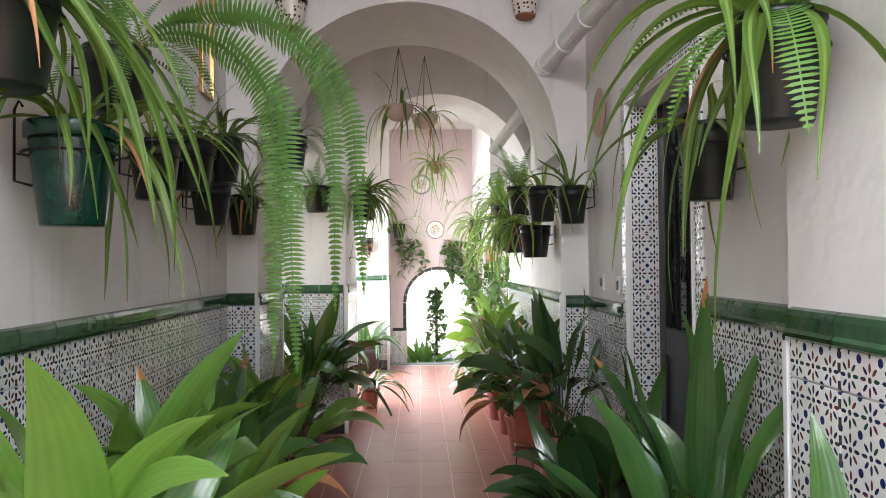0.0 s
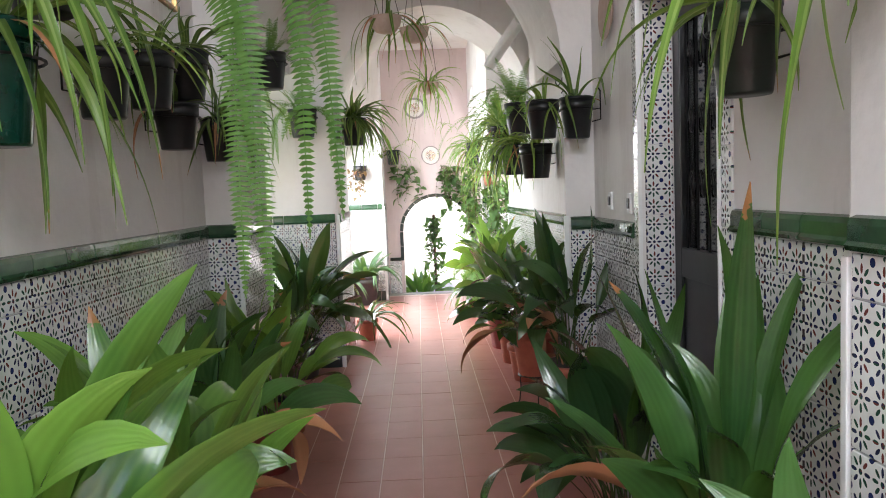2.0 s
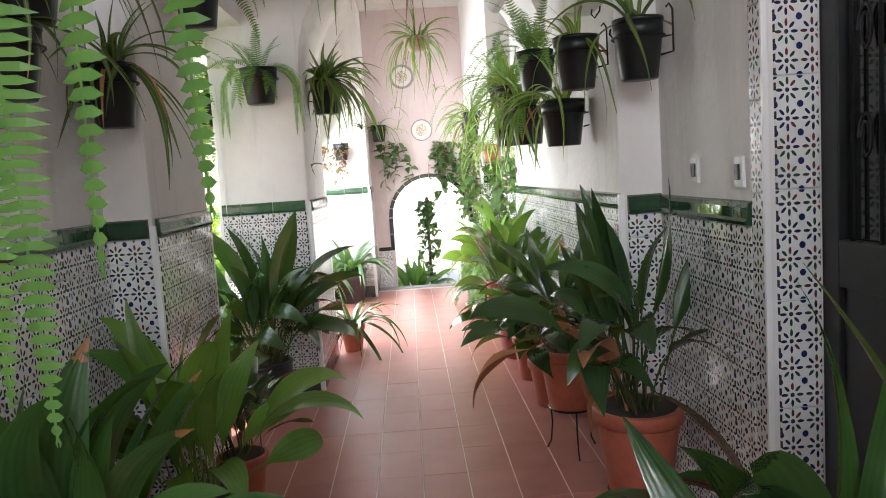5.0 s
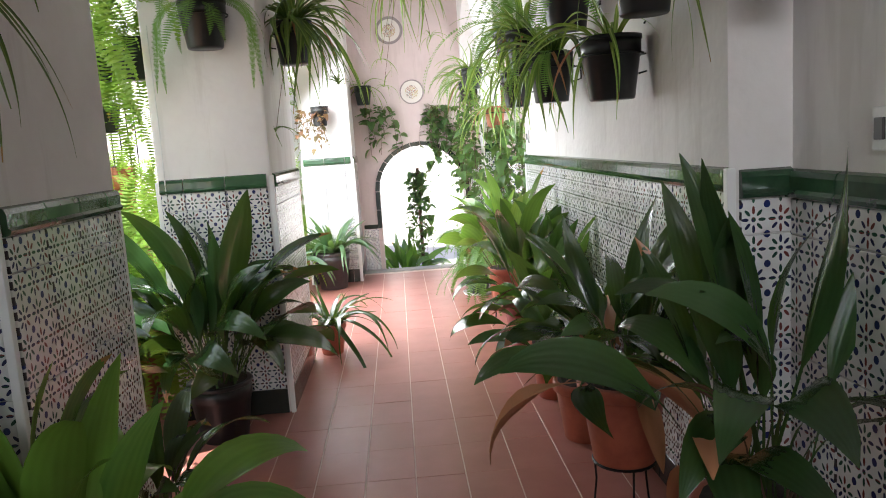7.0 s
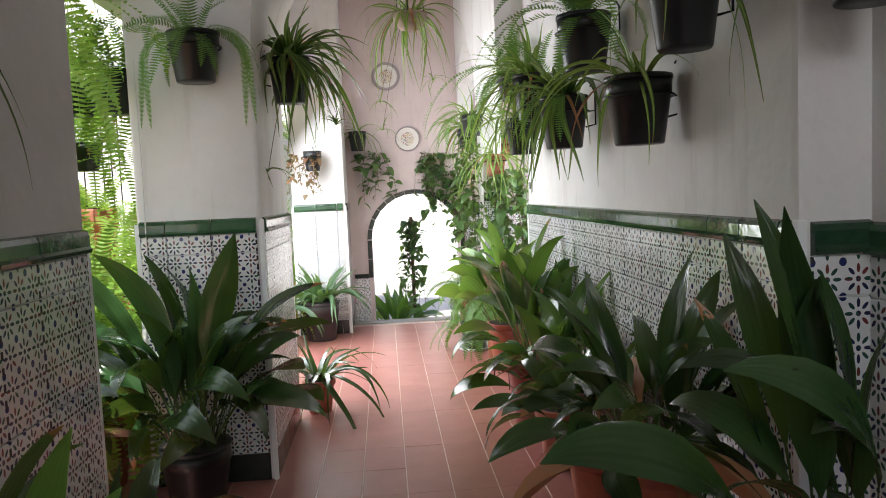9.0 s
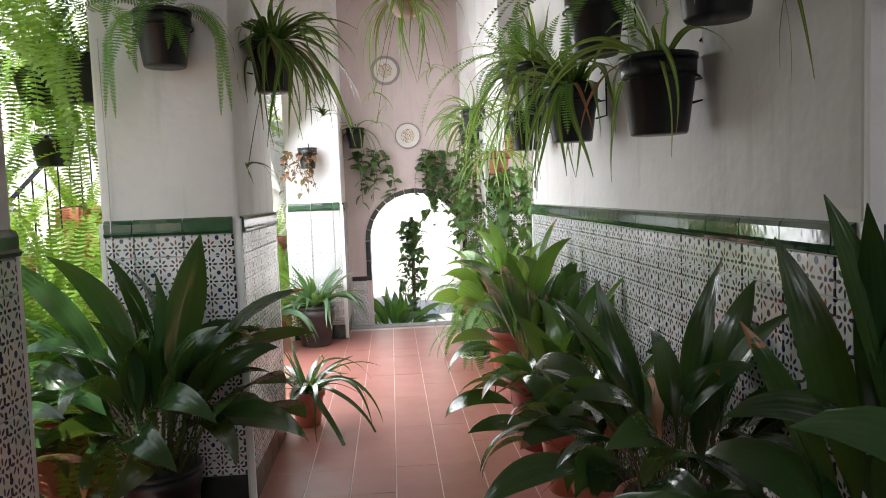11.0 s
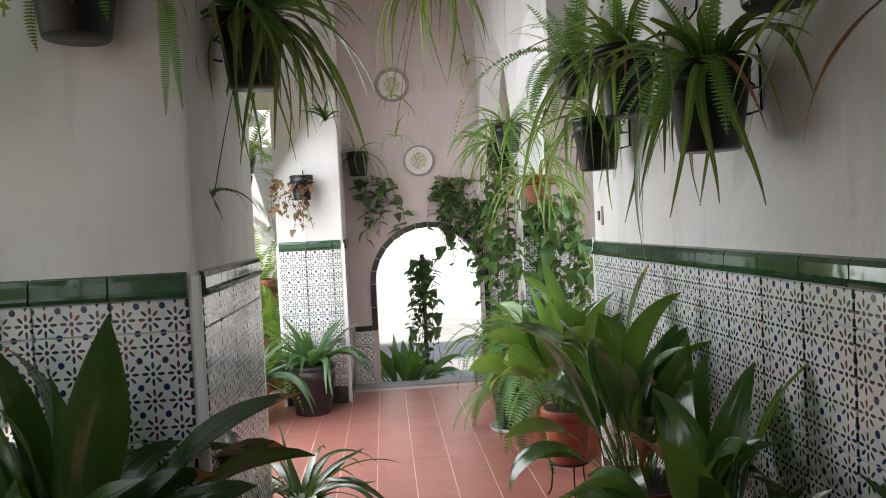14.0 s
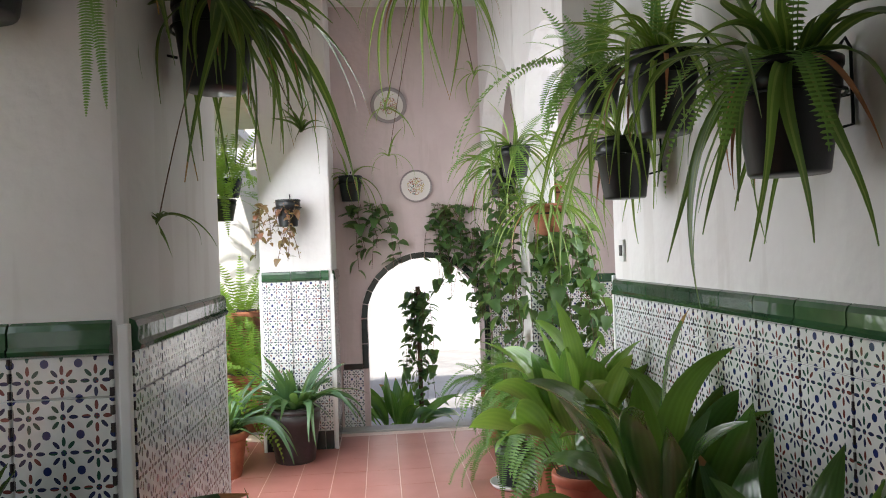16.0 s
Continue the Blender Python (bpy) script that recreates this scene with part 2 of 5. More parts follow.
def plain_mat(name, a, c, rough, scale=20, metal=0.0, relief=0.1):
    m, nt, b = mat(name, a, rough, metal)
    co = world_coords(nt)
    nt.links.new(ramp(nt, noise_tex(nt, co, scale, 5), [(0.3, c), (0.7, a)]), b.inputs["Base Color"])
    bump(nt, b, noise_tex(nt, co, scale * 3, 3), relief, 0.003)
    return m


BLACK_PLASTIC = plain_mat("black_plastic", (0.013, 0.014, 0.016), (0.007, 0.008, 0.009), 0.38)
GREEN_PLASTIC = plain_mat("dark_green_plastic", (0.007, 0.016, 0.012), (0.004, 0.008, 0.006), 0.38)
GREY_PLASTIC = plain_mat("slate_plastic", (0.06, 0.05, 0.055), (0.04, 0.034, 0.038), 0.45)
TERRACOTTA = plain_mat("terracotta_plastic", (0.46, 0.13, 0.075), (0.36, 0.095, 0.055), 0.5)
CLAY = plain_mat("weathered_clay", (0.40, 0.15, 0.08), (0.26, 0.09, 0.05), 0.75)
RED_PLASTIC = plain_mat("dull_red_plastic", (0.30, 0.05, 0.04), (0.2, 0.035, 0.03), 0.4)
PALE_CLAY = plain_mat("pale_clay_bowl", (0.55, 0.42, 0.36), (0.42, 0.3, 0.25), 0.8)
SOIL = plain_mat("dark_soil", (0.05, 0.035, 0.025), (0.02, 0.014, 0.01), 0.95, 60, 0, 0.6)
IRON = plain_mat("black_iron", (0.02, 0.021, 0.023), (0.012, 0.012, 0.013), 0.4, 30, 0.6)
BRASS = plain_mat("brass", (0.55, 0.36, 0.16), (0.4, 0.25, 0.1), 0.3, 12, 1.0)
PVC = plain_mat("white_pvc", (0.74, 0.74, 0.74), (0.66, 0.66, 0.66), 0.4)
DOOR_PAINT = plain_mat("black_door_paint", (0.022, 0.024, 0.026), (0.014, 0.015, 0.017), 0.3, 10)
DARK_GLASS, _nt, _b = mat("dark_glass", (0.015, 0.017, 0.018), 0.08)
FROSTED = bpy.data.materials.new("added_sun_diffuser")
FROSTED.use_nodes = True
_t = FROSTED.node_tree.nodes.new("ShaderNodeBsdfTranslucent")
_t.inputs[0].default_value = (0.85, 0.88, 0.9, 1)
FROSTED.node_tree.links.new(_t.outputs[0], FROSTED.node_tree.nodes["Material Output"].inputs[0])
MIRROR, _nt, _b = mat("mirror_glass", (0.7, 0.7, 0.7), 0.03, 1.0)


# ---- mesh helpers ----
def part(name, bm, material, parent=None, label="", smooth=False):
    me = bm if isinstance(bm, bpy.types.Mesh) else bpy.data.meshes.new(name)
    if not isinstance(bm, bpy.types.Mesh):
        bm.normal_update()
        bm.to_mesh(me)
        bm.free()
        me.materials.append(material)
        if smooth:
            me.polygons.foreach_set("use_smooth", [True] * len(me.polygons))
    ob = new(name, me)
    if parent is not None:
        ob.parent = parent
    if label:
        ob["label"] = label
    return ob


def structure(name, bm, material, label):
    return tagged(part(name, bm, material), label, name.split("_")[0], kind="structure")


def thing(name, at, label, category, group="", turn=0.0):
    e = new(name)
    e.empty_display_size = 0.05
    e.matrix_world = pose(*at, 0, 0, turn)
    return tagged(e, label, category, group)


def box(bm, x0, y0, z0, x1, y1, z1, bevel=0.0):
    m = Matrix.LocRotScale(((x0 + x1) / 2, (y0 + y1) / 2, (z0 + z1) / 2), None, (x1 - x0, y1 - y0, z1 - z0))
    g = bmesh.ops.create_cube(bm, size=1.0, matrix=m)
    if bevel > 0:
        edges = {e for v in g["verts"] for e in v.link_edges}
        bmesh.ops.bevel(bm, geom=list(edges), offset=bevel, segments=2, affect="EDGES", profile=0.6)
    return bm


def one_box(*a, bevel=0.0):
    return box(bmesh.new(), *a, bevel=bevel)


def lathe(bm, profile, segs=28, flute=0.0):
    """A turned shape from (radius, height) pairs; flute: depth of vertical ribs."""
    rings = []
    for r, z in profile:
        ring = []
        for i in range(segs):
            a = 2 * math.pi * i / segs
            k = r - (flute if i % 2 and r > 0.03 else 0)
            ring.append(bm.verts.new((k * math.cos(a), k * math.sin(a), z)))
        rings.append(ring)
    for lo, hi in zip(rings, rings[1:]):
        for i in range(segs):
            j = (i + 1) % segs
            bm.faces.new((lo[i], lo[j], hi[j], hi[i]))
    bm.faces.new(rings[0][::-1])
    bm.faces.new(rings[-1])
    return bm


def rod(bm, points, r, segs=6):
    """A round bar along points."""
    pts = [Vector(p) for p in points]
    rings = []
    for i, p in enumerate(pts):
        d = (pts[min(i + 1, len(pts) - 1)] - pts[max(i - 1, 0)]).normalized()
        s = d.cross(Vector((0.31, 0.17, 0.93)))
        s = s.normalized() if s.length > 0.05 else d.orthogonal().normalized()
        t = d.cross(s)
        rings.append([bm.verts.new(p + r * (math.cos(k * 2 * math.pi / segs) * s + math.sin(k * 2 * math.pi / segs) * t)) for k in range(segs)])
    for a, b in zip(rings, rings[1:]):
        for k in range(segs):
            j = (k + 1) % segs
            bm.faces.new((a[k], a[j], b[j], b[k]))
    bm.faces.new(rings[0][::-1])
    bm.faces.new(rings[-1])
    return bm


def arch_block(bm, x0, x1, y0, y1, zs, radius, ztop, cx, rise=1.0, n=28):
    """A wall from x0 to x1 with a round arch of that radius springing at zs, closed above to ztop, solid beside it."""
    arc = [(cx + radius * math.cos(math.pi * i / n), zs + rise * radius * math.sin(math.pi * i / n)) for i in range(n + 1)][::-1]
    pts = [(x0, zs)] + arc + [(x1, zs)] if x0 < cx - radius - 1e-4 else arc
    lower = {s: [bm.verts.new((x, y, z)) for x, z in pts] for s, y in (("f", y0), ("b", y1))}
    upper = {s: [bm.verts.new((x, y, ztop)) for x, z in pts] for s, y in (("f", y0), ("b", y1))}
    for i in range(len(pts) - 1):
        if abs(pts[i][0] - pts[i + 1][0]) > 1e-6:
            bm.faces.new((lower["f"][i], lower["f"][i + 1], upper["f"][i + 1], upper["f"][i]))
            bm.faces.new((lower["b"][i + 1], lower["b"][i], upper["b"][i], upper["b"][i + 1]))
        bm.faces.new((lower["f"][i + 1], lower["f"][i], lower["b"][i], lower["b"][i + 1]))
        bm.faces.new((upper["f"][i], upper["f"][i + 1], upper["b"][i + 1], upper["b"][i]))
    bm.faces.new((lower["f"][0], upper["f"][0], upper["b"][0], lower["b"][0]))
    bm.faces.new((upper["f"][-1], lower["f"][-1], lower["b"][-1], upper["b"][-1]))
    bmesh.ops.recalc_face_normals(bm, faces=bm.faces)
    return bm


# ---- the gallery: walls, piers, arches, ceiling ----
TOP = 3.25
XL, XR, XR2 = -0.95, 1.076, 1.05

wall_left = structure("wall_left", one_box(XL - 0.3, -0.8, 0, XL, 5.96, TOP), PLASTER, "white plastered gallery wall above a tiled dado")
b = box(bmesh.new(), -1.05, 5.96, 0, -0.78, 6.70, TOP, 0.012)
pier_first = structure("pier_first", b, PLASTER, "white plastered pier with tiled foot between wall and garden gap")
pier_second = structure("pier_second", one_box(-1.03, 7.92, 0, -0.48, 8.85, TOP, bevel=0.014), PLASTER, "white plastered square pier with a tiled foot")
pier_third = structure("pier_third", one_box(-0.78, 11.52, 0, -0.29, 12.1, TOP, bevel=0.012), PLASTER, "sunlit white pier with a tiled foot")

# right wall with the doorway and the stepped-out stretch before it
D0, D1, DH = 4.335, 5.14, 2.10
b = bmesh.new()
box(b, XR, -0.8, 0, XR + 0.35, D0, TOP)
box(b, XR, D1, 0, XR + 0.35, 5.96, TOP)
box(b, XR, D0, DH, XR + 0.35, D1, TOP)
wall_door = structure("wall_door", b, PLASTER, "white plastered wall with a deep tiled doorway")
b = box(bmesh.new(), 0.97, -0.8, 0, XR - 0.002, 3.49, TOP, 0.01)
wall_near = structure("wall_near", b, PLASTER, "white plastered stepped-out wall above a tiled dado")
b = bmesh.new()
plan = ((0.92, 5.96), (1.40, 5.96), (1.40, 6.17), (1.049, 6.17))
lo, hi = ([b.verts.new((x, y, z)) for x, y in plan] for z in (0, TOP))
b.faces.new(lo[::-1]), b.faces.new(hi)
for i in range(4):
    b.faces.new((lo[i], lo[(i + 1) % 4], hi[(i + 1) % 4], hi[i]))
pilaster = structure("pilaster", b, PLASTER, "white plastered pilaster carrying the first arch")
wall_right = structure("wall_right", one_box(XR2, 6.172, 0, XR2 + 0.3, 9.46, TOP, bevel=0.008), PLASTER, "white plastered wall hung with plant pots")
b = one_box(0.86, 10.37, 0, 1.02, 10.62, TOP, bevel=0.01)
pier_side = structure("pier_side", b, PLASTER, "narrow white pier overgrown with trailing plants")

def side_arch(y0, y1, x0, x1, zs):
    """An arch over an opening that runs along the gallery."""
    bm = arch_block(bmesh.new(), y0, y1, x0, x1, zs, (y1 - y0) / 2, TOP, (y0 + y1) / 2)
    for v in bm.verts:
        v.co = Vector((v.co.y, v.co.x, v.co.z))
    bmesh.ops.recalc_face_normals(bm, faces=bm.faces)
    return bm


structure("arch_side", side_arch(9.462, 10.368, 0.86, 1.05, 1.98), PLASTER, "white plastered round arch of the side opening")
structure("arch_corner", side_arch(10.622, 12.098, 0.86, 1.02, 1.90), PLASTER, "white plastered round arch beside the end wall")
arch_first = structure("arch_first", arch_block(bmesh.new(), -0.95, 1.06, 5.965, 6.80, 2.02, 0.85, TOP, 0.065), PLASTER, "white plastered round arch over the gallery")
arch_second = structure("arch_second", arch_block(bmesh.new(), -1.03, 1.06, 7.925, 8.845, 2.03, 0.765, TOP, 0.285), PLASTER, "white plastered round arch between pier and wall")

# end wall with the low arched way out
AX, AR, AZ, EY = 0.385, 0.455, 0.84, 12.1
b = bmesh.new()
arch_block(b, -0.8, 2.4, EY, EY + 0.3, AZ, AR, TOP, AX)
box(b, -0.8, EY, -0.6, AX - AR, EY + 0.3, AZ)
box(b, AX + AR, EY, -0.6, 2.4, EY + 0.3, AZ)
wall_end = structure("wall_end", b, PINK, "pinkish white end wall with a low arched way out")
wall_back = structure("wall_back", arch_block(bmesh.new(), -1.25, 1.4, -1.0, -0.8, 2.0, 0.8, TOP, 0.05), PLASTER, "white plastered wall with an arched entry")
structure("jamb_back", box(one_box(-1.25, -1.0, 0, -0.75, -0.8, 2.0), 0.85, -1.0, 0, 1.4, -0.8, 2.0), PLASTER, "white plastered jambs of the entry")
structure("wall_far", one_box(2.2, 9.2, 0, 2.4, 12.1, TOP), PLASTER, "white plastered side wall above a tiled dado")
structure("wall_side", one_box(1.35, 9.2, 0, 2.2, 9.4, TOP), PLASTER, "white plastered short side wall")
# the ceiling leaves an added hatch, out of view, above the entry
structure("ceiling", box(box(one_box(-1.25, 1.6, TOP, 2.4, 12.4, TOP + 0.2), -1.25, -1.0, TOP, 2.4, 0.2, TOP + 0.2), 0.9, 0.2, TOP, 2.4, 1.6, TOP + 0.2), PLASTER, "white plastered gallery ceiling")
# eave added out of view to stop the sun reaching the gallery floor
structure("eave", one_box(-1.35, 5.0, 2.34, -1.06, 13.2, 2.42), PLASTER, "added white eave that keeps the sun off the gallery")
# unseen pane over that hatch, added to keep direct sun off the plants
structure("window_roof", one_box(-1.25, 0.2, TOP + 0.08, 0.9, 1.6, TOP + 0.1), FROSTED, "unseen frosted pane added over the entry to block the sun")
# unseen beams hang this low to close the slit the sun came through
structure("lintel_left", one_box(-1.055, 6.70, 2.30, -0.80, 7.92, TOP), PLASTER, "white beam over the garden gap")
structure("lintel_bay", one_box(-1.055, 8.85, 2.32, -0.75, 12.1, TOP), PLASTER, "white beam over the open bay")

# ---- dado of glazed tiles ----
mesh_cache = {}


def tile_mesh(kind, w, h):
    key = (kind, round(w, 3), round(h, 3))
    if key not in mesh_cache:
        bm = bmesh.new()
        if kind == "cap":
            prof = [(0, 0), (-0.020, 0.004), (-0.024, 0.014), (-0.017, 0.022), (-0.017, h - 0.018), (-0.012, h - 0.005), (0, h)]
            a = [bm.verts.new((0.002, y, z)) for y, z in prof]
            c = [bm.verts.new((w - 0.003, y, z)) for y, z in prof]
            for i in range(len(prof) - 1):
                bm.faces.new((a[i], c[i], c[i + 1], a[i + 1]))
            bm.faces.new(a[::-1])
            bm.faces.new(c)
            bmesh.ops.recalc_face_normals(bm, faces=bm.faces)
        else:
            t, e, g = 0.008, 0.002, 0.0018
            lo = [(g, g), (w - g, g), (w - g, h - g), (g, h - g)]
            hi = [(g + e, g + e), (w - g - e, g + e), (w - g - e, h - g - e), (g + e, h - g - e)]
            b0 = [bm.verts.new((x, 0, z)) for x, z in lo]
            b1 = [bm.verts.new((x, -t + e, z)) for x, z in lo]
            b2 = [bm.verts.new((x, -t, z)) for x, z in hi]
            for p, q in ((b0, b1), (b1, b2)):
                for i in range(4):
                    bm.faces.new((p[i], p[(i + 1) % 4], q[(i + 1) % 4], q[i]))
            bm.faces.new(b2)
            bmesh.ops.recalc_face_normals(bm, faces=bm.faces)
        me = bpy.data.meshes.new(kind)
        bm.to_mesh(me)
        bm.free()
        me.materials.append({"cap": GREEN_GLAZE, "tile": AZULEJO, "skirting": BLACK_GLAZE}[kind])
        mesh_cache[key] = me
    return mesh_cache[key]


tile_jobs = []


def dado(wall, x, y, turn, length, top=1.22, start=0.0, low=0.0, skirting=0.13, cap=True):
    """Tiles on a wall face: from (x, y) along the way that turn gives, facing its right-hand side."""
    tile_jobs.append((wall, x, y, turn, length, top, start, low, skirting, cap))


def lay_dado(wall, x, y, turn, length, top, start, low, skirting, cap):
    rows = []
    z = top - 0.07 if cap else top
    if cap:
        rows.append(("cap", z, 0.07))
        cut = 0.087
    else:
        cut = 0.29
    while z - cut > low + skirting + 0.03:
        rows.append(("tile", z - cut, cut))
        z -= cut
        cut = 0.29
    rows.append(("tile", low + skirting, z - low - skirting))
    if skirting:
        rows.append(("skirting", low, skirting))
    base = pose(x, y, 0, 0, 0, turn)
    cuts = [0.0]
    u = start if start > 0 else 0.2
    while u < length - 0.012:
        cuts.append(u)
        u += 0.2
    cuts.append(length)
    for kind, z0, h in rows:
        for a, c in zip(cuts, cuts[1:]):
            o = new({"cap": "cap_tile", "tile": "tile", "skirting": "skirting_tile"}[kind], tile_mesh(kind, c - a, h))
            o.parent = wall
            o.matrix_world = base @ Matrix.Translation((a, 0, z0))


def corner_strip(x, y, w=0.022, d=0.022, z1=1.21):
    return tagged(part("corner_trim", one_box(x - w / 2, y - d / 2, 0.0, x + w / 2, y + d / 2, z1, bevel=0.003), WHITE_TRIM), "white corner strip of the tiled dado", "trim", "dado corner strips", "structure")


dado(wall_left, XL, 1.6, 90, 4.36, 1.235)
dado(pier_first, -0.95, 5.96, 0, 0.158, 1.235)
dado(pier_first, -0.78, 5.985, 90, 0.71, 1.235)
dado(pier_second, -1.02, 7.92, 0, 0.518, 1.22, 0.115)
dado(pier_second, -0.48, 7.945, 90, 0.895, 1.22)
dado(pier_third, -0.77, 11.52, 0, 0.46, 1.235)
dado(pier_third, -0.29, 11.545, 90, 0.55, 1.235)
dado(wall_door, XR, 5.96, -90, 0.725, 1.20)
dado(wall_door, XR, 4.238, -90, 0.748, 1.28)
dado(wall_near, 0.97, 3.465, -90, 2.0, 1.29)
dado(pilaster, 0.942, 5.96, 0, 0.132, 1.205)
dado(wall_right, XR2, 9.45, -90, 3.26, 1.195)
dado(pier_side, 0.865, 10.37, 0, 0.15, 1.28)
dado(wall_end, -0.27, EY, 0, 0.16, 0.45, cap=False, skirting=0.0)
dado(wall_end, 0.9, EY, 0, 1.2, 1.12)
for cx_, cy_ in ((-0.782, 5.962), (-0.482, 7.922), (-1.028, 7.922), (-0.292, 11.522), (-0.778, 11.522), (0.922, 5.962), (0.972, 3.488), (1.048, 9.458), (-0.782, 6.698), (-0.482, 8.848)):
    corner_strip(cx_, cy_)

# tiled reveal and tiled outer border of the doorway
dado(wall_door, XR + 0.012, D1, 0, 0.118, DH, 0, 0, 0.0, False)
for y0, y1, z0, z1 in ((D1 + 0.012, D1 + 0.092, 0, DH + 0.10), (D0 - 0.092, D0 - 0.012, 0, DH + 0.10)):
    tile_jobs.append(("border", wall_door, y0, y1, z0, z1))
tile_jobs.append(("border", wall_door, D0 - 0.012, D1 + 0.012, DH + 0.012, DH + 0.10))
b = box(bmesh.new(), XR - 0.016, D1 + 0.0005, 0, XR + 0.004, D1 + 0.0115, DH + 0.011, 0.003)
box(b, XR - 0.016, D0 - 0.0115, 0, XR + 0.004, D0 - 0.0005, DH + 0.011, 0.003)
box(b, XR - 0.016, D0 - 0.0115, DH + 0.0112, XR + 0.004, D1 + 0.0115, DH + 0.0117 + 0.008, 0.002)
tagged(part("trim_door", b, WHITE_TRIM), "white edging strip round the tiled doorway", "trim", kind="structure")


# ---- floor ----
floor = structure("floor", one_box(XL - 0.1, -1.0, -0.12, 2.3, 12.06, -0.0022), GROUT, "glossy red clay tile floor with pale joints")
threshold = structure("threshold", one_box(-0.29, 11.94, -0.62, 2.3, 12.10, 0.012, bevel=0.006), STONE, "worn pale stone threshold")
ground = structure("ground", one_box(-60, -60, -0.75, 60, 80, -0.62), STONE, "sunlit pale patio ground")
patio = structure("patio", one_box(-5.0, -1.0, -0.615, XL - 0.11, 12.6, -0.02), CLAY, "sunlit clay-tiled patio beside the gallery")
structure("wall_patio", one_box(-5.3, -1.0, -0.6, -5.0, 16, 5.0), PLASTER, "tall sunlit white patio wall")
structure("wall_patio_end", one_box(-5.0, 13.4, -0.6, -0.9, 13.7, 5.0), PLASTER, "tall sunlit white wall closing the patio")
structure("wall_beyond", arch_block(bmesh.new(), -1.4, 3.6, 15.2, 15.5, 0.38, 0.66, 2.6, 0.93), PLASTER, "sunlit white wall with a second arch")
structure("jamb_beyond", box(one_box(-1.4, 15.2, -0.62, 0.27, 15.5, 0.38), 1.59, 15.2, -0.62, 3.6, 15.5, 0.38), PLASTER, "sunlit white jambs of the second arch")
structure("wall_distant", one_box(-4, 21.0, -0.62, 8, 21.3, 5.0), PLASTER, "distant sunlit white wall")


# ---- plants ----
def strip_mesh(name, material, length, width, up0, up1, shape, cross=4, fold=0.25, wave=0.0, petiole=0.0, sway=0.0, n=10, bend=1.0, twist=0.0, pleat=0.0, curl=0.0):
    """A leaf that rises at angle up0 and ends at angle up1 (degrees); shape(s) gives its width from 0 to 1."""
    bm = bmesh.new()
    uvl = bm.loops.layers.uv.new("UVMap")
    pts, p = [], Vector((0, 0, 0))
    for i in range(n + 1):
        s = i / n
        a = radians(up0 + (up1 - up0) * s ** bend)
        h = sway * s * s + curl * math.sin(5.5 * s + up0)
        pts.append((p.copy(), a, h))
        p = p + Vector((math.cos(a) * math.cos(h), math.cos(a) * math.sin(h), math.sin(a))) * (length / n)
    rows = []
    for i, (p, a, h) in enumerate(pts):
        s = i / n
        if s < petiole:
            w = 0.0045
        else:
            w = max(width * shape((s - petiole) / (1 - petiole + 1e-6)), 0.0012)
        side = Vector((-math.sin(h), math.cos(h), 0))
        nrm = Vector((-math.sin(a) * math.cos(h), -math.sin(a) * math.sin(h), math.cos(a)))
        tw = radians(twist) * max(0.0, s - petiole * 0.6) ** 0.8
        side, nrm = side * math.cos(tw) + nrm * math.sin(tw), nrm * math.cos(tw) - side * math.sin(tw)
        row = []
        for k in range(cross + 1):
            q = k / cross * 2 - 1
            lift = fold * abs(q) * w + wave * math.sin(s * 9 + q * 2) * w + pleat * w * (-1) ** k
            row.append((bm.verts.new(p + side * (q * w) + nrm * lift), (k / cross, s)))
        rows.append(row)
    for r0, r1 in zip(rows, rows[1:]):
        for k in range(cross):
            vs = (r0[k], r0[k + 1], r1[k + 1], r1[k])
            f = bm.faces.new([v for v, _ in vs])
            f.smooth = True
            for loop, (_, uv) in zip(f.loops, vs):
                loop[uvl].uv = uv
    me = bpy.data.meshes.new(name)
    bm.to_mesh(me)
    bm.free()
    me.materials.append(material)
    return me


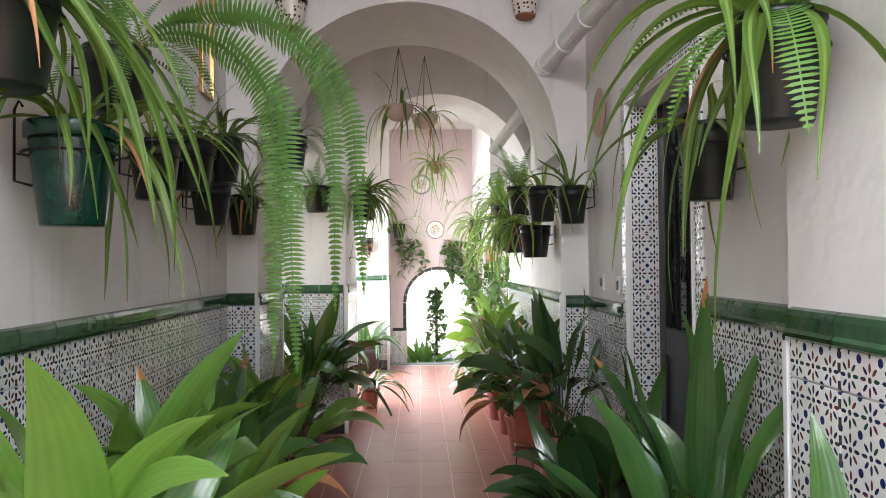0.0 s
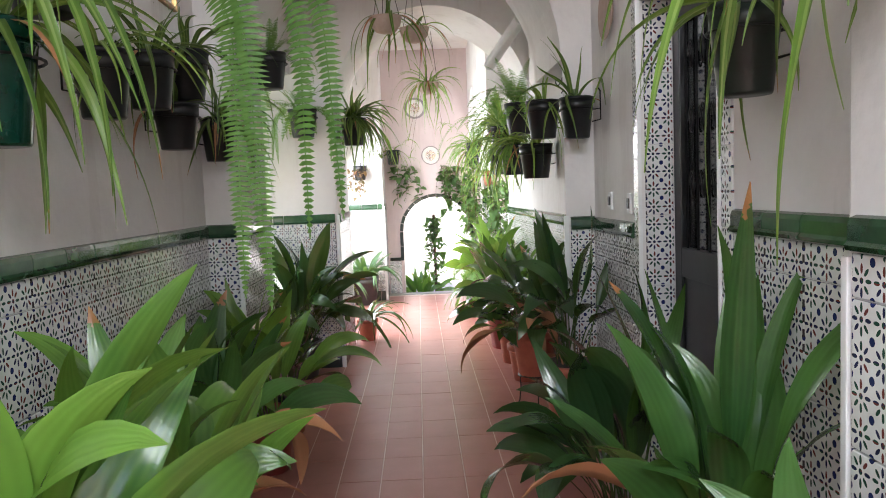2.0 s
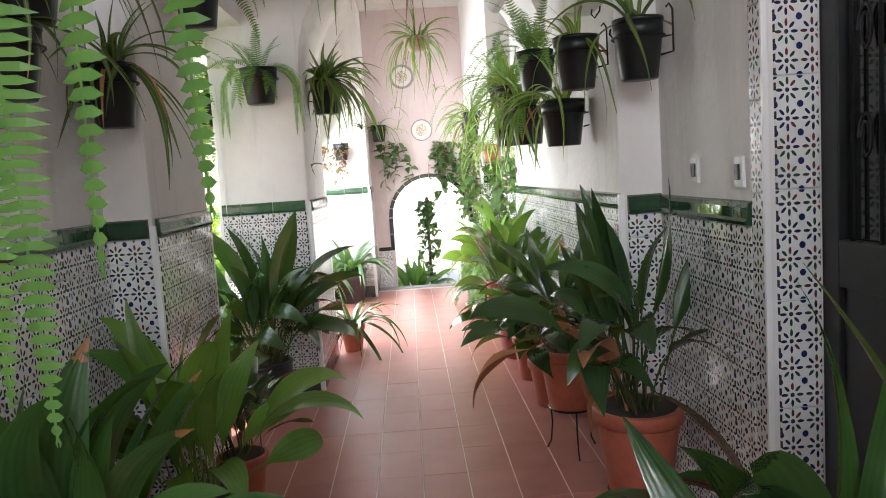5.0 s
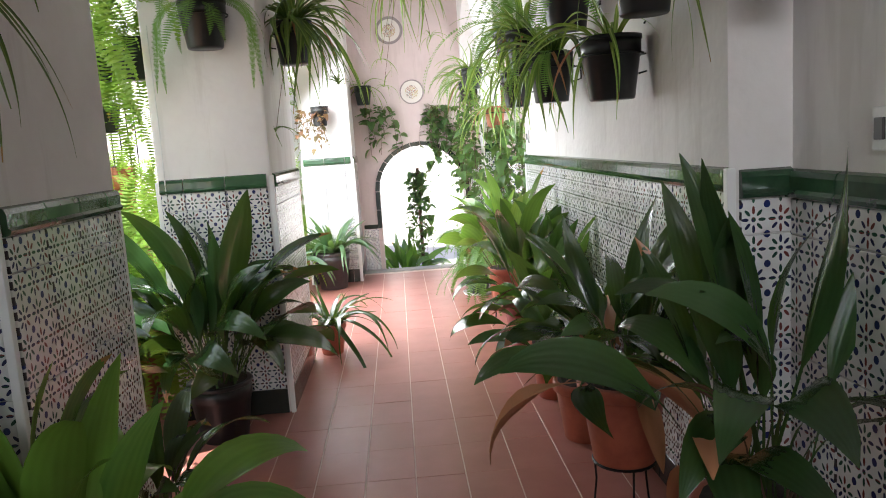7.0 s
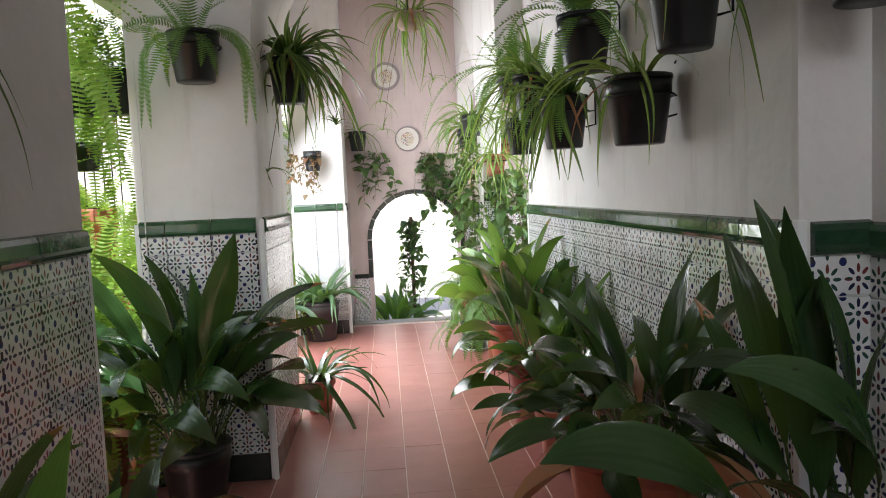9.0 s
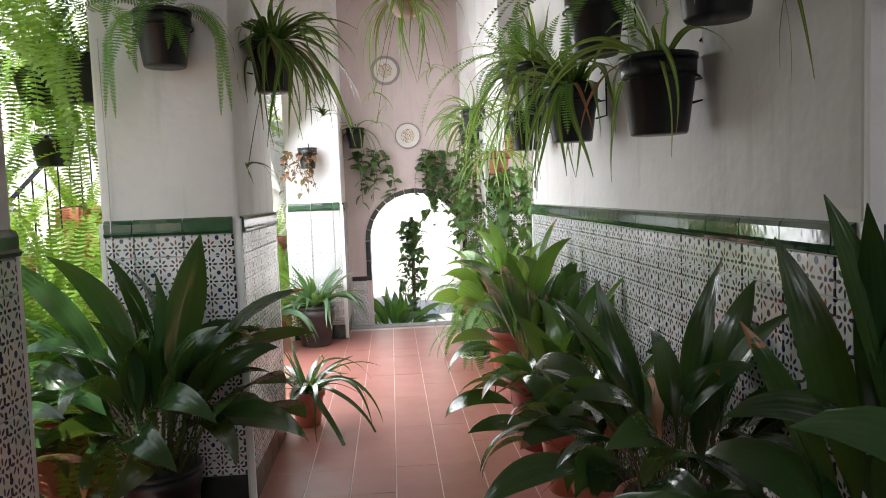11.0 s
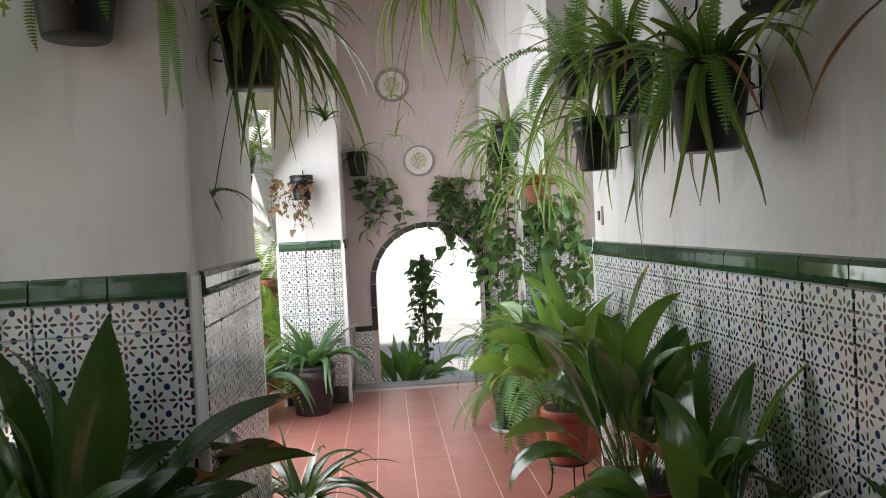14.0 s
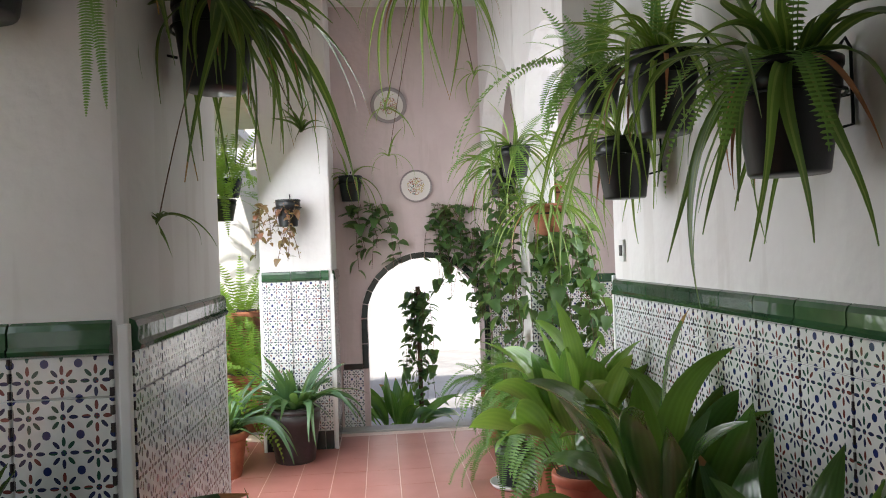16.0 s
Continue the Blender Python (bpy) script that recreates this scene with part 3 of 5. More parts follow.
def frond_mesh(material, length, up0, up1, leaflet=0.055, n=30, sway=0.0, gap=0.55, bend=1.0, twist=0.0, hang=1.0):
    """A fern frond: a thin rib with a row of leaflets along each side."""
    bm = bmesh.new()
    uvl = bm.loops.layers.uv.new("UVMap")
    p = Vector((0, 0, 0))
    rr = random.Random(int(length * 1000 + up0))
    pts = []
    for i in range(n + 1):
        s = i / n
        a = radians(up0 + (up1 - up0) * min(1.0, s / hang) ** bend)
        h = sway * s
        d = Vector((math.cos(a) * math.cos(h), math.cos(a) * math.sin(h), math.sin(a)))
        pts.append((p.copy(), d, h, a))
        p = p + d * (length / n)
    for i, (p, d, h, a) in enumerate(pts):
        s = i / n
        side = Vector((-math.sin(h), math.cos(h), 0))
        nrm = d.cross(side) * -1
        tw = radians(twist) * min(1.0, s / hang) ** 0.6
        side, nrm = side * math.cos(tw) + nrm * math.sin(tw), nrm * math.cos(tw) - side * math.sin(tw)
        if i < n:
            q, w = pts[i + 1][0], 0.0018
            vs = [bm.verts.new(v) for v in (p - side * w, p + side * w, q + side * w, q - side * w)]
            bm.faces.new(vs)
        if s < 0.08:
            continue
        l = leaflet * min(1.0, (s - 0.05) * 5) * (1 - s ** 3) ** 0.8 + 0.004
        wd = length / n * gap
        for sg in (-1, 1):
            k = l * rr.uniform(0.85, 1.1)
            out = side * sg
            drop = nrm * -rr.uniform(0.05, 0.3) * k
            base, tip = p + out * 0.001, p + out * k + d * k * 0.18 + drop
            midp = p + out * k * 0.5 + d * (k * 0.06) + drop * 0.3
            v0, v1 = bm.verts.new(base - d * wd * 0.35), bm.verts.new(base + d * wd * 0.5)
            v2, v3 = bm.verts.new(midp + d * wd * 0.5), bm.verts.new(midp - d * wd * 0.42)
            v4 = bm.verts.new(tip)
            for vs in ((v0, v3, v2, v1), (v3, v4, v2)):
                f = bm.faces.new(vs)
                for loop in f.loops:
                    loop[uvl].uv = (0.5, s)
    me = bpy.data.meshes.new("frond")
    bm.to_mesh(me)
    bm.free()
    me.materials.append(material)
    return me


def lance(s):
    return (math.sin(math.pi * min(1, s) ** 0.82) ** 0.85) * (1 - 0.1 * s)


def strap(s):
    return (0.55 + 0.45 * math.sin(math.pi * min(1, s * 1.2 + 0.15))) * (1 - s ** 5)


# length, width, first and last angle, fold, sway, stalk's share, bend, twist
DROOPING = (
    (0.95, 1.0, 84, 12, 0.2, 0.5, 0.36, 2.2, 30), (0.95, 1.2, 80, -40, 0.12, -0.7, 0.4, 2.0, -45), (0.9, 1.05, 76, -62, 0.18, 0.6, 0.42, 1.8, 35),
    (1.05, 0.95, 86, 42, 0.22, -0.4, 0.36, 2.0, -55), (0.9, 1.2, 70, -72, 0.14, 0.9, 0.42, 1.5, 20), (0.85, 1.15, 72, -40, 0.1, -1.1, 0.45, 1.5, 60),
    (0.8, 1.2, 58, -55, 0.08, 1.2, 0.45, 1.2, -50), (0.95, 1.1, 82, -20, 0.18, 0.9, 0.4, 2.6, 75), (0.9, 1.1, 64, -30, 0.15, -0.5, 0.42, 1.6, -80))
LUSH = (
    (1.0, 1.0, 85, 18, 0.2, 0.3, 0.34, 2.2, 25), (0.95, 1.15, 82, -10, 0.15, -0.5, 0.36, 2.4, -40), (0.9, 1.1, 78, -50, 0.18, 0.5, 0.38, 2.0, 30),
    (1.05, 0.95, 87, 46, 0.22, -0.4, 0.34, 2.0, -50), (0.9, 1.2, 74, -35, 0.12, 0.8, 0.38, 2.6, 55), (0.85, 1.15, 66, -70, 0.12, -0.9, 0.4, 1.8, -30),
    (0.8, 1.2, 60, -40, 0.1, 1.1, 0.42, 1.6, 70), (1.0, 1.05, 84, 10, 0.2, 0.6, 0.36, 2.6, -75), (1.0, 1.1, 80, 45, 0.2, -0.6, 0.36, 1.8, 80))
STEMMY = (
    (1.0, 1.0, 88, 20, 0.18, 0.4, 0.52, 3.0, 35), (0.95, 1.1, 84, -45, 0.14, -0.6, 0.52, 2.6, -50), (0.9, 1.15, 80, -65, 0.16, 0.6, 0.54, 2.4, 60),
    (1.1, 0.95, 89, 66, 0.22, -0.2, 0.46, 2.2, -70), (0.9, 1.1, 74, -80, 0.12, 0.9, 0.5, 2.0, -25))


def aspid_set(material, length, width, habits):
    return [strip_mesh("leaf", material, length * k, width * w, u0, u1, lance, 8, f, 0.07, pt, sw, 18, bd, tw, 0.03)
            for k, w, u0, u1, f, sw, pt, bd, tw in habits]


ASPID_BRIGHT = aspid_set(LEAF_BRIGHT, 0.74, 0.057, LUSH)
ASPID_MID = aspid_set(LEAF_MID, 0.74, 0.053, LUSH)
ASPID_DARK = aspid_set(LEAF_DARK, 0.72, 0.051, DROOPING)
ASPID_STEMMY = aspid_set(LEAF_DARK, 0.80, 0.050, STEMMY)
ASPID_TALL = aspid_set(LEAF_MID, 1.0, 0.037, ((1.0, 1.0, 88, 74, 0.3, 0.2, 0.34, 1.6, -50), (0.92, 0.95, 86, 60, 0.28, -0.3, 0.36, 1.8, 40), (0.85, 1.0, 85, 35, 0.22, 0.4, 0.36, 2.2, 60)))
ASPID_SETS = {"bright": ASPID_BRIGHT, "mid": ASPID_MID, "dark": ASPID_DARK, "stemmy": ASPID_STEMMY}
ASPID_DRY = [strip_mesh("leaf", LEAF_DRY, 0.5, 0.05, 70, -50, lance, 4, 0.6, 0.15, 0.3, 0.3, 12, 1.3), strip_mesh("leaf", LEAF_DRY, 0.42, 0.035, 40, -80, lance, 4, 0.7, 0.2, 0.3, -0.4, 12, 0.8)]


def strap_set(material, length, width):
    return [strip_mesh("leaf", material, length * k, width, u0, u1, strap, 2, 0.35, 0.0, 0, sw, 16, b, 40 * (1 if sw > 0 else -1), 0.0, 0.28)
            for k, u0, u1, sw, b in ((1.0, 70, -75, 0.3, 0.7), (0.8, 60, -40, -0.4, 0.8), (1.15, 55, -85, 0.2, 0.5), (0.7, 82, 30, 0.5, 1.0), (0.95, 40, -88, -0.3, 0.45), (0.6, 65, -10, 0.6, 0.8), (1.35, 45, -89, 0.15, 0.28), (1.2, 30, -89, -0.2, 0.25), (1.05, 60, -89, 0.3, 0.35))]


SPIDER = strap_set(LEAF_SPIDER, 0.46, 0.0095)
SPIDER_WIDE = strap_set(LEAF_SPIDER_WIDE, 0.50, 0.0155)
SPIDER_BROAD = strap_set(LEAF_SPIDER_DARK, 0.42, 0.013)
SPIDER_DARK = strap_set(LEAF_SPIDER_DARK, 0.52, 0.0115)
DRY_STRAP = [strip_mesh("leaf", LEAF_DRY, 0.4, 0.01, 30, -89, strap, 2, 0.6, 0.2, 0, 0.2, 12, 0.4)]
BLUE_STRAP = strap_set(LEAF_BLUE, 0.44, 0.019)
DARK_STRAP = strap_set(LEAF_DARK, 0.52, 0.014)


def frond_set(material, length, leaflet=0.045):
    return [frond_mesh(material, length * k, u0, u1, leaflet, int(34 * k), sw, 0.62, b)
            for k, u0, u1, sw, b in ((1.0, 65, -70, 0.3, 0.8), (0.8, 75, 10, -0.3, 1.0), (1.1, 50, -85, 0.2, 0.6), (0.7, 80, 50, 0.4, 1.0), (0.95, 35, -88, -0.2, 0.5))]


FERN = frond_set(LEAF_FERN, 0.46)
FERN_LONG = frond_set(LEAF_FERN, 0.85, 0.05)
FERN_FALL = [frond_mesh(LEAF_FERN, ln, 45, -89, 0.06, 100, sw, 0.8, 0.8, 80, 0.5) for ln, sw in ((1.45, 0.03), (1.36, -0.05))]
FERN_REACH = [frond_mesh(LEAF_FERN, ln, 40, -89, 0.052, 96, sw, 0.8, 1.0, 80, 0.68) for ln, sw in ((1.66, 0.05), (1.45, -0.1))]
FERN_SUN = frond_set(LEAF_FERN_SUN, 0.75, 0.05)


def heart_mesh(name, material, size):
    return strip_mesh(name, material, size, size * 0.42, 15, -35, lambda s: (1 - s) ** 0.6 * min(1, 0.55 + s * 3), 4, 0.2, 0.05, 0, 0.1, 6)


POTHOS = [heart_mesh("leaf", LEAF_POTHOS, k) for k in (0.095, 0.115, 0.075)]
BEGONIA = [heart_mesh("leaf", LEAF_RED, k) for k in (0.05, 0.065, 0.04)]


def add_pot(plant, kind, r, h):
    """The pot, with its rim and soil, at the plant's foot."""
    m, flute, shape = {
        "black": (BLACK_PLASTIC, 0, "nursery"), "green": (GREEN_PLASTIC, 0, "nursery"), "grey": (GREY_PLASTIC, 0, "nursery"),
        "terracotta": (TERRACOTTA, 0, "collar"), "clay": (CLAY, 0, "collar"), "red": (RED_PLASTIC, 0.004, "collar"),
        "glazed": (CYAN_GLAZE, 0, "collar"), "bowl": (PALE_CLAY, 0, "bowl")}[kind]
    if shape == "bowl":
        prof = [(r * 0.25, 0), (r * 0.6, h * 0.12), (r * 0.88, h * 0.5), (r * 0.97, h * 0.92), (r, h), (r * 0.93, h), (r * 0.9, h * 0.85)]
    elif shape == "collar":
        prof = [(r * 0.66, 0), (r * 0.69, 0.006), (r * 0.9, h * 0.8), (r * 0.91, h * 0.84), (r, h * 0.85), (r, h * 0.98), (r * 0.98, h), (r * 0.92, h), (r * 0.9, h * 0.88)]
    else:
        prof = [(r * 0.70, 0), (r * 0.73, 0.005), (r * 0.93, h * 0.72), (r * 0.96, h * 0.73), (r * 0.97, h * 0.93), (r, h * 0.94), (r, h), (r * 0.94, h), (r * 0.92, h * 0.9)]
    if shape == "bowl":
        pot = part("pot", lathe(bmesh.new(), prof[:-1], 28), m, plant, smooth=True)
    else:
        cut = 4
        pot = part("pot", lathe(bmesh.new(), prof[:cut] if shape == "collar" else prof[:5], 36 if flute else 28, flute), m, plant, smooth=True)
        part("rim", lathe(bmesh.new(), prof[cut - 1:-1] if shape == "collar" else prof[4:-1], 28), m, pot, smooth=True)
    part("soil", lathe(bmesh.new(), [(r * 0.88, h * 0.90), (r * 0.86, h * 1.004), (r * 0.5, h * 1.012)], 16), SOIL, pot)
    return pot


def add_leaves(plant, meshes, count, z, spread, rng, scale=(0.8, 1.15), tilt=12, arc=(0, 360), name="leaf", at=(0, 0)):
    for i in range(count):
        az = radians(arc[0] + (arc[1] - arc[0]) * (i + rng.uniform(-0.4, 0.4)) / count)
        r = spread * math.sqrt(rng.random())
        o = new(name, meshes[rng.randrange(len(meshes))])
        o.parent = plant
        s = rng.uniform(*scale)
        turn = Euler((radians(rng.uniform(-tilt, tilt)), radians(rng.uniform(-tilt, tilt)), az))
        o.matrix_basis = Matrix.LocRotScale((at[0] + r * math.cos(az), at[1] + r * math.sin(az), z), turn, (s, s, s))


STALK = bpy.data.meshes.new("stalk")
_bm = rod(bmesh.new(), [(0, 0, 0), (0.01, 0, 0.08), (0.025, 0, 0.17)], 0.003, 4)
_bm.to_mesh(STALK)
_bm.free()
STALK.materials.append(STEM)


def aspidistra(at, label, leaves, kind="terracotta", r=0.14, h=0.25, bright="bright", scale=(0.8, 1.15), seed=1, arc=(0, 360), spread=0.09, dry=0, group="aspidistras along the gallery"):
    rng = random.Random(seed)
    p = thing("aspidistra", at, label, "potted plant", group)
    add_pot(p, kind, r, h)
    add_leaves(p, ASPID_SETS[bright], leaves, h * 0.9, spread, rng, scale, 20, arc)
    if dry:
        add_leaves(p, ASPID_DRY, dry, h * 0.9, spread, rng, (0.9, 1.3), 15, arc)
    for i in range(12):
        a, q = rng.uniform(0, 6.28), spread * math.sqrt(rng.random())
        o = part("stalk", STALK, STEM, p)
        o.matrix_basis = Matrix.LocRotScale((q * math.cos(a), q * math.sin(a), h * 0.88), Euler((rng.uniform(-0.3, 0.3), rng.uniform(-0.3, 0.3), a)), (1, 1, rng.uniform(0.6, 1.3)))
    return p


def bracket(plant, r, h, turn):
    """A scrolled iron wall ring that holds a pot."""
    b = bmesh.new()
    rod(b, [(r * 1.02 * math.cos(a * 0.2618), r * 1.02 * math.sin(a * 0.2618), h * 0.7) for a in range(25)], 0.004)
    m = Matrix.Rotation(radians(turn), 4, "Z")
    w = r + 0.035
    rod(b, [m @ Vector(p) for p in ((r, 0, h * 0.7), (w, 0, h * 0.72), (w, 0, h * 1.15), (w - 0.012, 0, h * 1.24), (w - 0.022, 0, h * 1.18))], 0.004)
    rod(b, [m @ Vector(p) for p in ((r * 0.9, 0, h * 0.4), (w, 0, h * 0.45), (w, 0, h * 0.9))], 0.004)
    part("bracket", b, IRON, plant, "black wrought-iron wall bracket")


def wall_plant(kind, at, label, pot="black", r=0.09, h=0.19, count=22, turn=0.0, seed=1, scale=(0.7, 1.1), arc=(0, 360), extra=0, dry=1):
    """A plant in a pot that hangs on a wall; turn: the way to the wall."""
    rng = random.Random(seed)
    if arc == (0, 360):
        arc = (turn + 55, turn + 305)
    sets = {"strap_short": SPIDER_DARK[:6], "wide": SPIDER_WIDE, "broad": SPIDER_BROAD, "spider": SPIDER, "spider_short": SPIDER[:6], "strap": SPIDER_DARK, "fern": FERN, "sun_fern": FERN_SUN, "blue": BLUE_STRAP, "begonia": BEGONIA, "pothos": POTHOS}
    name = {"strap_short": "spider_plant", "wide": "spider_plant", "broad": "spider_plant", "spider": "spider_plant", "spider_short": "spider_plant", "strap": "spider_plant", "fern": "fern", "sun_fern": "fern", "blue": "strap_plant", "begonia": "begonia", "pothos": "pothos"}[kind]
    p = thing(name, at, label, "hanging plant", "plants hung on the gallery walls")
    add_pot(p, pot, r, h)
    bracket(p, r, h, turn)
    add_leaves(p, sets[kind], count, h * 0.9, r * 0.5, rng, scale, 14, arc, "frond" if "fern" in kind else "leaf")
    if dry and "fern" not in kind:
        add_leaves(p, DRY_STRAP, dry, h * 0.9, r * 0.7, rng, (0.7, 1.1), 10, arc)
    if extra:
        add_leaves(p, FERN if kind != "fern" else SPIDER, extra, h * 0.9, r * 0.4, rng, (0.7, 1.0), 15, arc, "frond" if kind != "fern" else "leaf")
    return p


def trailing(at, label, meshes, strands, length, seed, spread=0.12, name="trailing_plant", turn=0.0, leaves=12, flat=0.4):
    """A climbing or hanging plant: thin stems set with many small leaves."""
    rng = random.Random(seed)
    p = thing(name, at, label, "climbing plant", "", turn)
    for k in range(strands):
        x, y = rng.uniform(-spread, spread), rng.uniform(-spread, spread) * flat
        dx, dy = rng.uniform(-0.12, 0.12), rng.uniform(-0.05, 0.05) * flat
        pts = []
        ln = length * rng.uniform(0.5, 1.0)
        for i in range(7):
            s = i / 6
            pts.append((x + dx * s + 0.02 * math.sin(4 * s + k), y + dy * s, -ln * s + 0.05 * math.sin(3 * s)))
        part("stem", rod(bmesh.new(), pts, 0.002, 4), STEM, p)
        for i in range(leaves):
            s = (i + rng.random()) / leaves * 5.99
            q, f = int(s), s - int(s)
            c = Vector(pts[q]).lerp(Vector(pts[q + 1]), f)
            o = new("leaf", meshes[rng.randrange(len(meshes))])
            o.parent = p
            sc = rng.uniform(0.7, 1.2)
            o.matrix_basis = Matrix.LocRotScale(c, Euler((radians(rng.uniform(-30, 30)), radians(rng.uniform(-10, 60)), rng.uniform(0, 6.28))), (sc, sc, sc))
    return p


def wire_stand(at, r, h):
    """A low iron plant stand: a ring on three bowed legs."""
    s = thing("plant_stand", at, "black iron wire plant stand on the clay floor", "plant stand", "wire plant stands")
    part("ring", rod(bmesh.new(), [(r * math.cos(a * 0.2618), r * math.sin(a * 0.2618), h) for a in range(25)], 0.005), IRON, s)
    for k in range(3):
        a = k * 2.094 + 0.5
        ca, sa = math.cos(a), math.sin(a)
        part("leg", rod(bmesh.new(), [(r * ca, r * sa, h), (r * 0.95 * ca, r * 0.95 * sa, h * 0.6), (r * 1.05 * ca, r * 1.05 * sa, h * 0.2), (r * 1.25 * ca, r * 1.25 * sa, 0.004)], 0.004), IRON, s)
    return s


# ---- plants on the floor ----
aspidistra((-0.58, 3.28, 0), "big fresh green aspidistra in a tall terracotta pot", 45, seed=4, scale=(0.9, 1.22), h=0.46, dry=1)
aspidistra((-0.58, 4.00, 0), "bushy fresh green aspidistra in a red pot by the dado", 40, "red", seed=5, scale=(0.8, 1.08), h=0.38, dry=2)
aspidistra((-0.68, 4.85, 0), "green aspidistra in a red pot with some dry tips", 32, "red", seed=6, scale=(0.75, 1.05), h=0.32, dry=2, bright="mid")
aspidistra((-0.64, 5.75, 0), "green aspidistra in a red pot with a few dry tips", 30, "red", 0.13, 0.26, "bright", (0.75, 1.08), 36, dry=1)
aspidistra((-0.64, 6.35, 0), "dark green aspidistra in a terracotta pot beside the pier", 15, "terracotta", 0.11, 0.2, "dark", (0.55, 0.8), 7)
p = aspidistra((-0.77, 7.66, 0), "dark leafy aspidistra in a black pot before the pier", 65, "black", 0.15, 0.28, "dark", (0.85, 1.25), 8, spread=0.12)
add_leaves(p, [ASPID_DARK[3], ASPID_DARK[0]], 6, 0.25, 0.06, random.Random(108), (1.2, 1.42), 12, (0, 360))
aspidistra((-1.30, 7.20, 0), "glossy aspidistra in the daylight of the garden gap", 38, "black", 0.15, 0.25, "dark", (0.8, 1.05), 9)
aspidistra((0.78, 3.02, 0.0), "tall green aspidistra by the stepped-out wall", 12, "terracotta", 0.14, 0.40, "mid", (0.8, 1.02), 10, arc=(40, 320))
p = aspidistra((0.86, 3.80, 0.0), "tall dark green aspidistra by the black door", 25, "terracotta", 0.15, 0.40, "mid", (0.8, 1.05), 11, arc=(70, 300), dry=1)
add_leaves(p, ASPID_TALL, 7, 0.36, 0.09, random.Random(111), (0.85, 1.05), 9)
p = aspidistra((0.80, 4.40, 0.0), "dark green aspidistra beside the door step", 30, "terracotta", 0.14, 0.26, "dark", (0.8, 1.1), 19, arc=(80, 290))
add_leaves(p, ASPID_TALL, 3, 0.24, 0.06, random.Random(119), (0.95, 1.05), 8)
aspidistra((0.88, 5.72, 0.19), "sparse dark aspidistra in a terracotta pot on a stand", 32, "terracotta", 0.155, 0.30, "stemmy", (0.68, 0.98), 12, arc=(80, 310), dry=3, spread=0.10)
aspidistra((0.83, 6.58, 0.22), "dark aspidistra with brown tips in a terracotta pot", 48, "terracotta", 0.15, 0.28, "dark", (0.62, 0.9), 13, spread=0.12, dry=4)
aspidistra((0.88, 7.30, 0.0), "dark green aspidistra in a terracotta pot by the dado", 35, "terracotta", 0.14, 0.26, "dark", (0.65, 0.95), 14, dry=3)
aspidistra((0.86, 7.85, 0.0), "green aspidistra in a terracotta pot by the dado", 30, "terracotta", 0.13, 0.28, "mid", (0.7, 1.0), 34, dry=1)
aspidistra((0.86, 8.42, 0.0), "fresh green aspidistra in a fluted dull red pot", 40, "red", 0.175, 0.38, "mid", (0.75, 1.08), 15, dry=1)
aspidistra((0.83, 9.28, 0.18), "fresh green aspidistra in a terracotta pot on a wire stand", 32, "terracotta", 0.125, 0.25, "bright", (0.75, 1.0), 16)
wire_stand((0.83, 6.58, 0), 0.105, 0.22)
wire_stand((0.88, 5.72, 0), 0.11, 0.19)
wire_stand((0.83, 9.28, 0), 0.09, 0.18)


def floor_plant(name, at, label, pot, r, h, meshes, count, seed, scale=(0.8, 1.1), leaf="leaf"):
    p = thing(name, at, label, "potted plant", "floor pots")
    add_pot(p, pot, r, h)
    add_leaves(p, meshes, count, h * 0.9, r * 0.55, random.Random(seed), scale, 12, name=leaf)
    return p


floor_plant("strap_plant", (-0.37, 8.98, 0), "strappy dark plant in a small terracotta pot by the pier", "terracotta", 0.10, 0.20, DARK_STRAP[:6], 36, 21, (0.8, 1.3))
floor_plant("agapanthus", (-0.55, 11.28, 0), "blue-green strap-leaved plant in a slate plastic pot", "grey", 0.175, 0.35, [BLUE_STRAP[k] for k in (0, 1, 3, 3, 5)], 66, 22, (1.0, 1.5))
floor_plant("agapanthus", (-0.95, 11.0, 0), "blue-green strap-leaved plant in a clay pot", "clay", 0.15, 0.28, [BLUE_STRAP[k] for k in (0, 1, 3, 3, 5)], 54, 23, (1.0, 1.45))
p = floor_plant("fern", (0.76, 10.5, 0.012), "small fern in a black pot on a saucer", "black", 0.11, 0.22, FERN, 34, 24, (0.7, 1.15), "frond")
part("saucer", lathe(bmesh.new(), [(0.09, -0.012), (0.125, -0.008), (0.14, 0.014), (0.134, 0.014), (0.12, -0.002)], 28), PVC, p, "pale plastic saucer", True)
floor_plant("fern", (1.05, 9.9, 0), "feathery green fern in a clay pot", "clay", 0.15, 0.45, FERN, 70, 25, (0.9, 1.4), "frond")
floor_plant("fern", (0.98, 10.95, 0), "feathery green fern in a tall clay pot", "clay", 0.15, 0.5, FERN, 60, 26, (0.9, 1.4), "frond")
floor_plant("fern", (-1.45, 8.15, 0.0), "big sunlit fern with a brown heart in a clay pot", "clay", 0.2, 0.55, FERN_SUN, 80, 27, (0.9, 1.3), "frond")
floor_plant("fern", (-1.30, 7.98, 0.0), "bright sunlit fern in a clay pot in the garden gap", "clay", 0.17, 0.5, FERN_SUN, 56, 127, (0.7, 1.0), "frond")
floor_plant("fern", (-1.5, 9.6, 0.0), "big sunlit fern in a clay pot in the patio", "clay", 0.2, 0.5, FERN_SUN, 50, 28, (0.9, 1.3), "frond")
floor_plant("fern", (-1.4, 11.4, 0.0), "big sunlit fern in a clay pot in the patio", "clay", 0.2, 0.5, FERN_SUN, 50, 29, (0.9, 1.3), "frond")
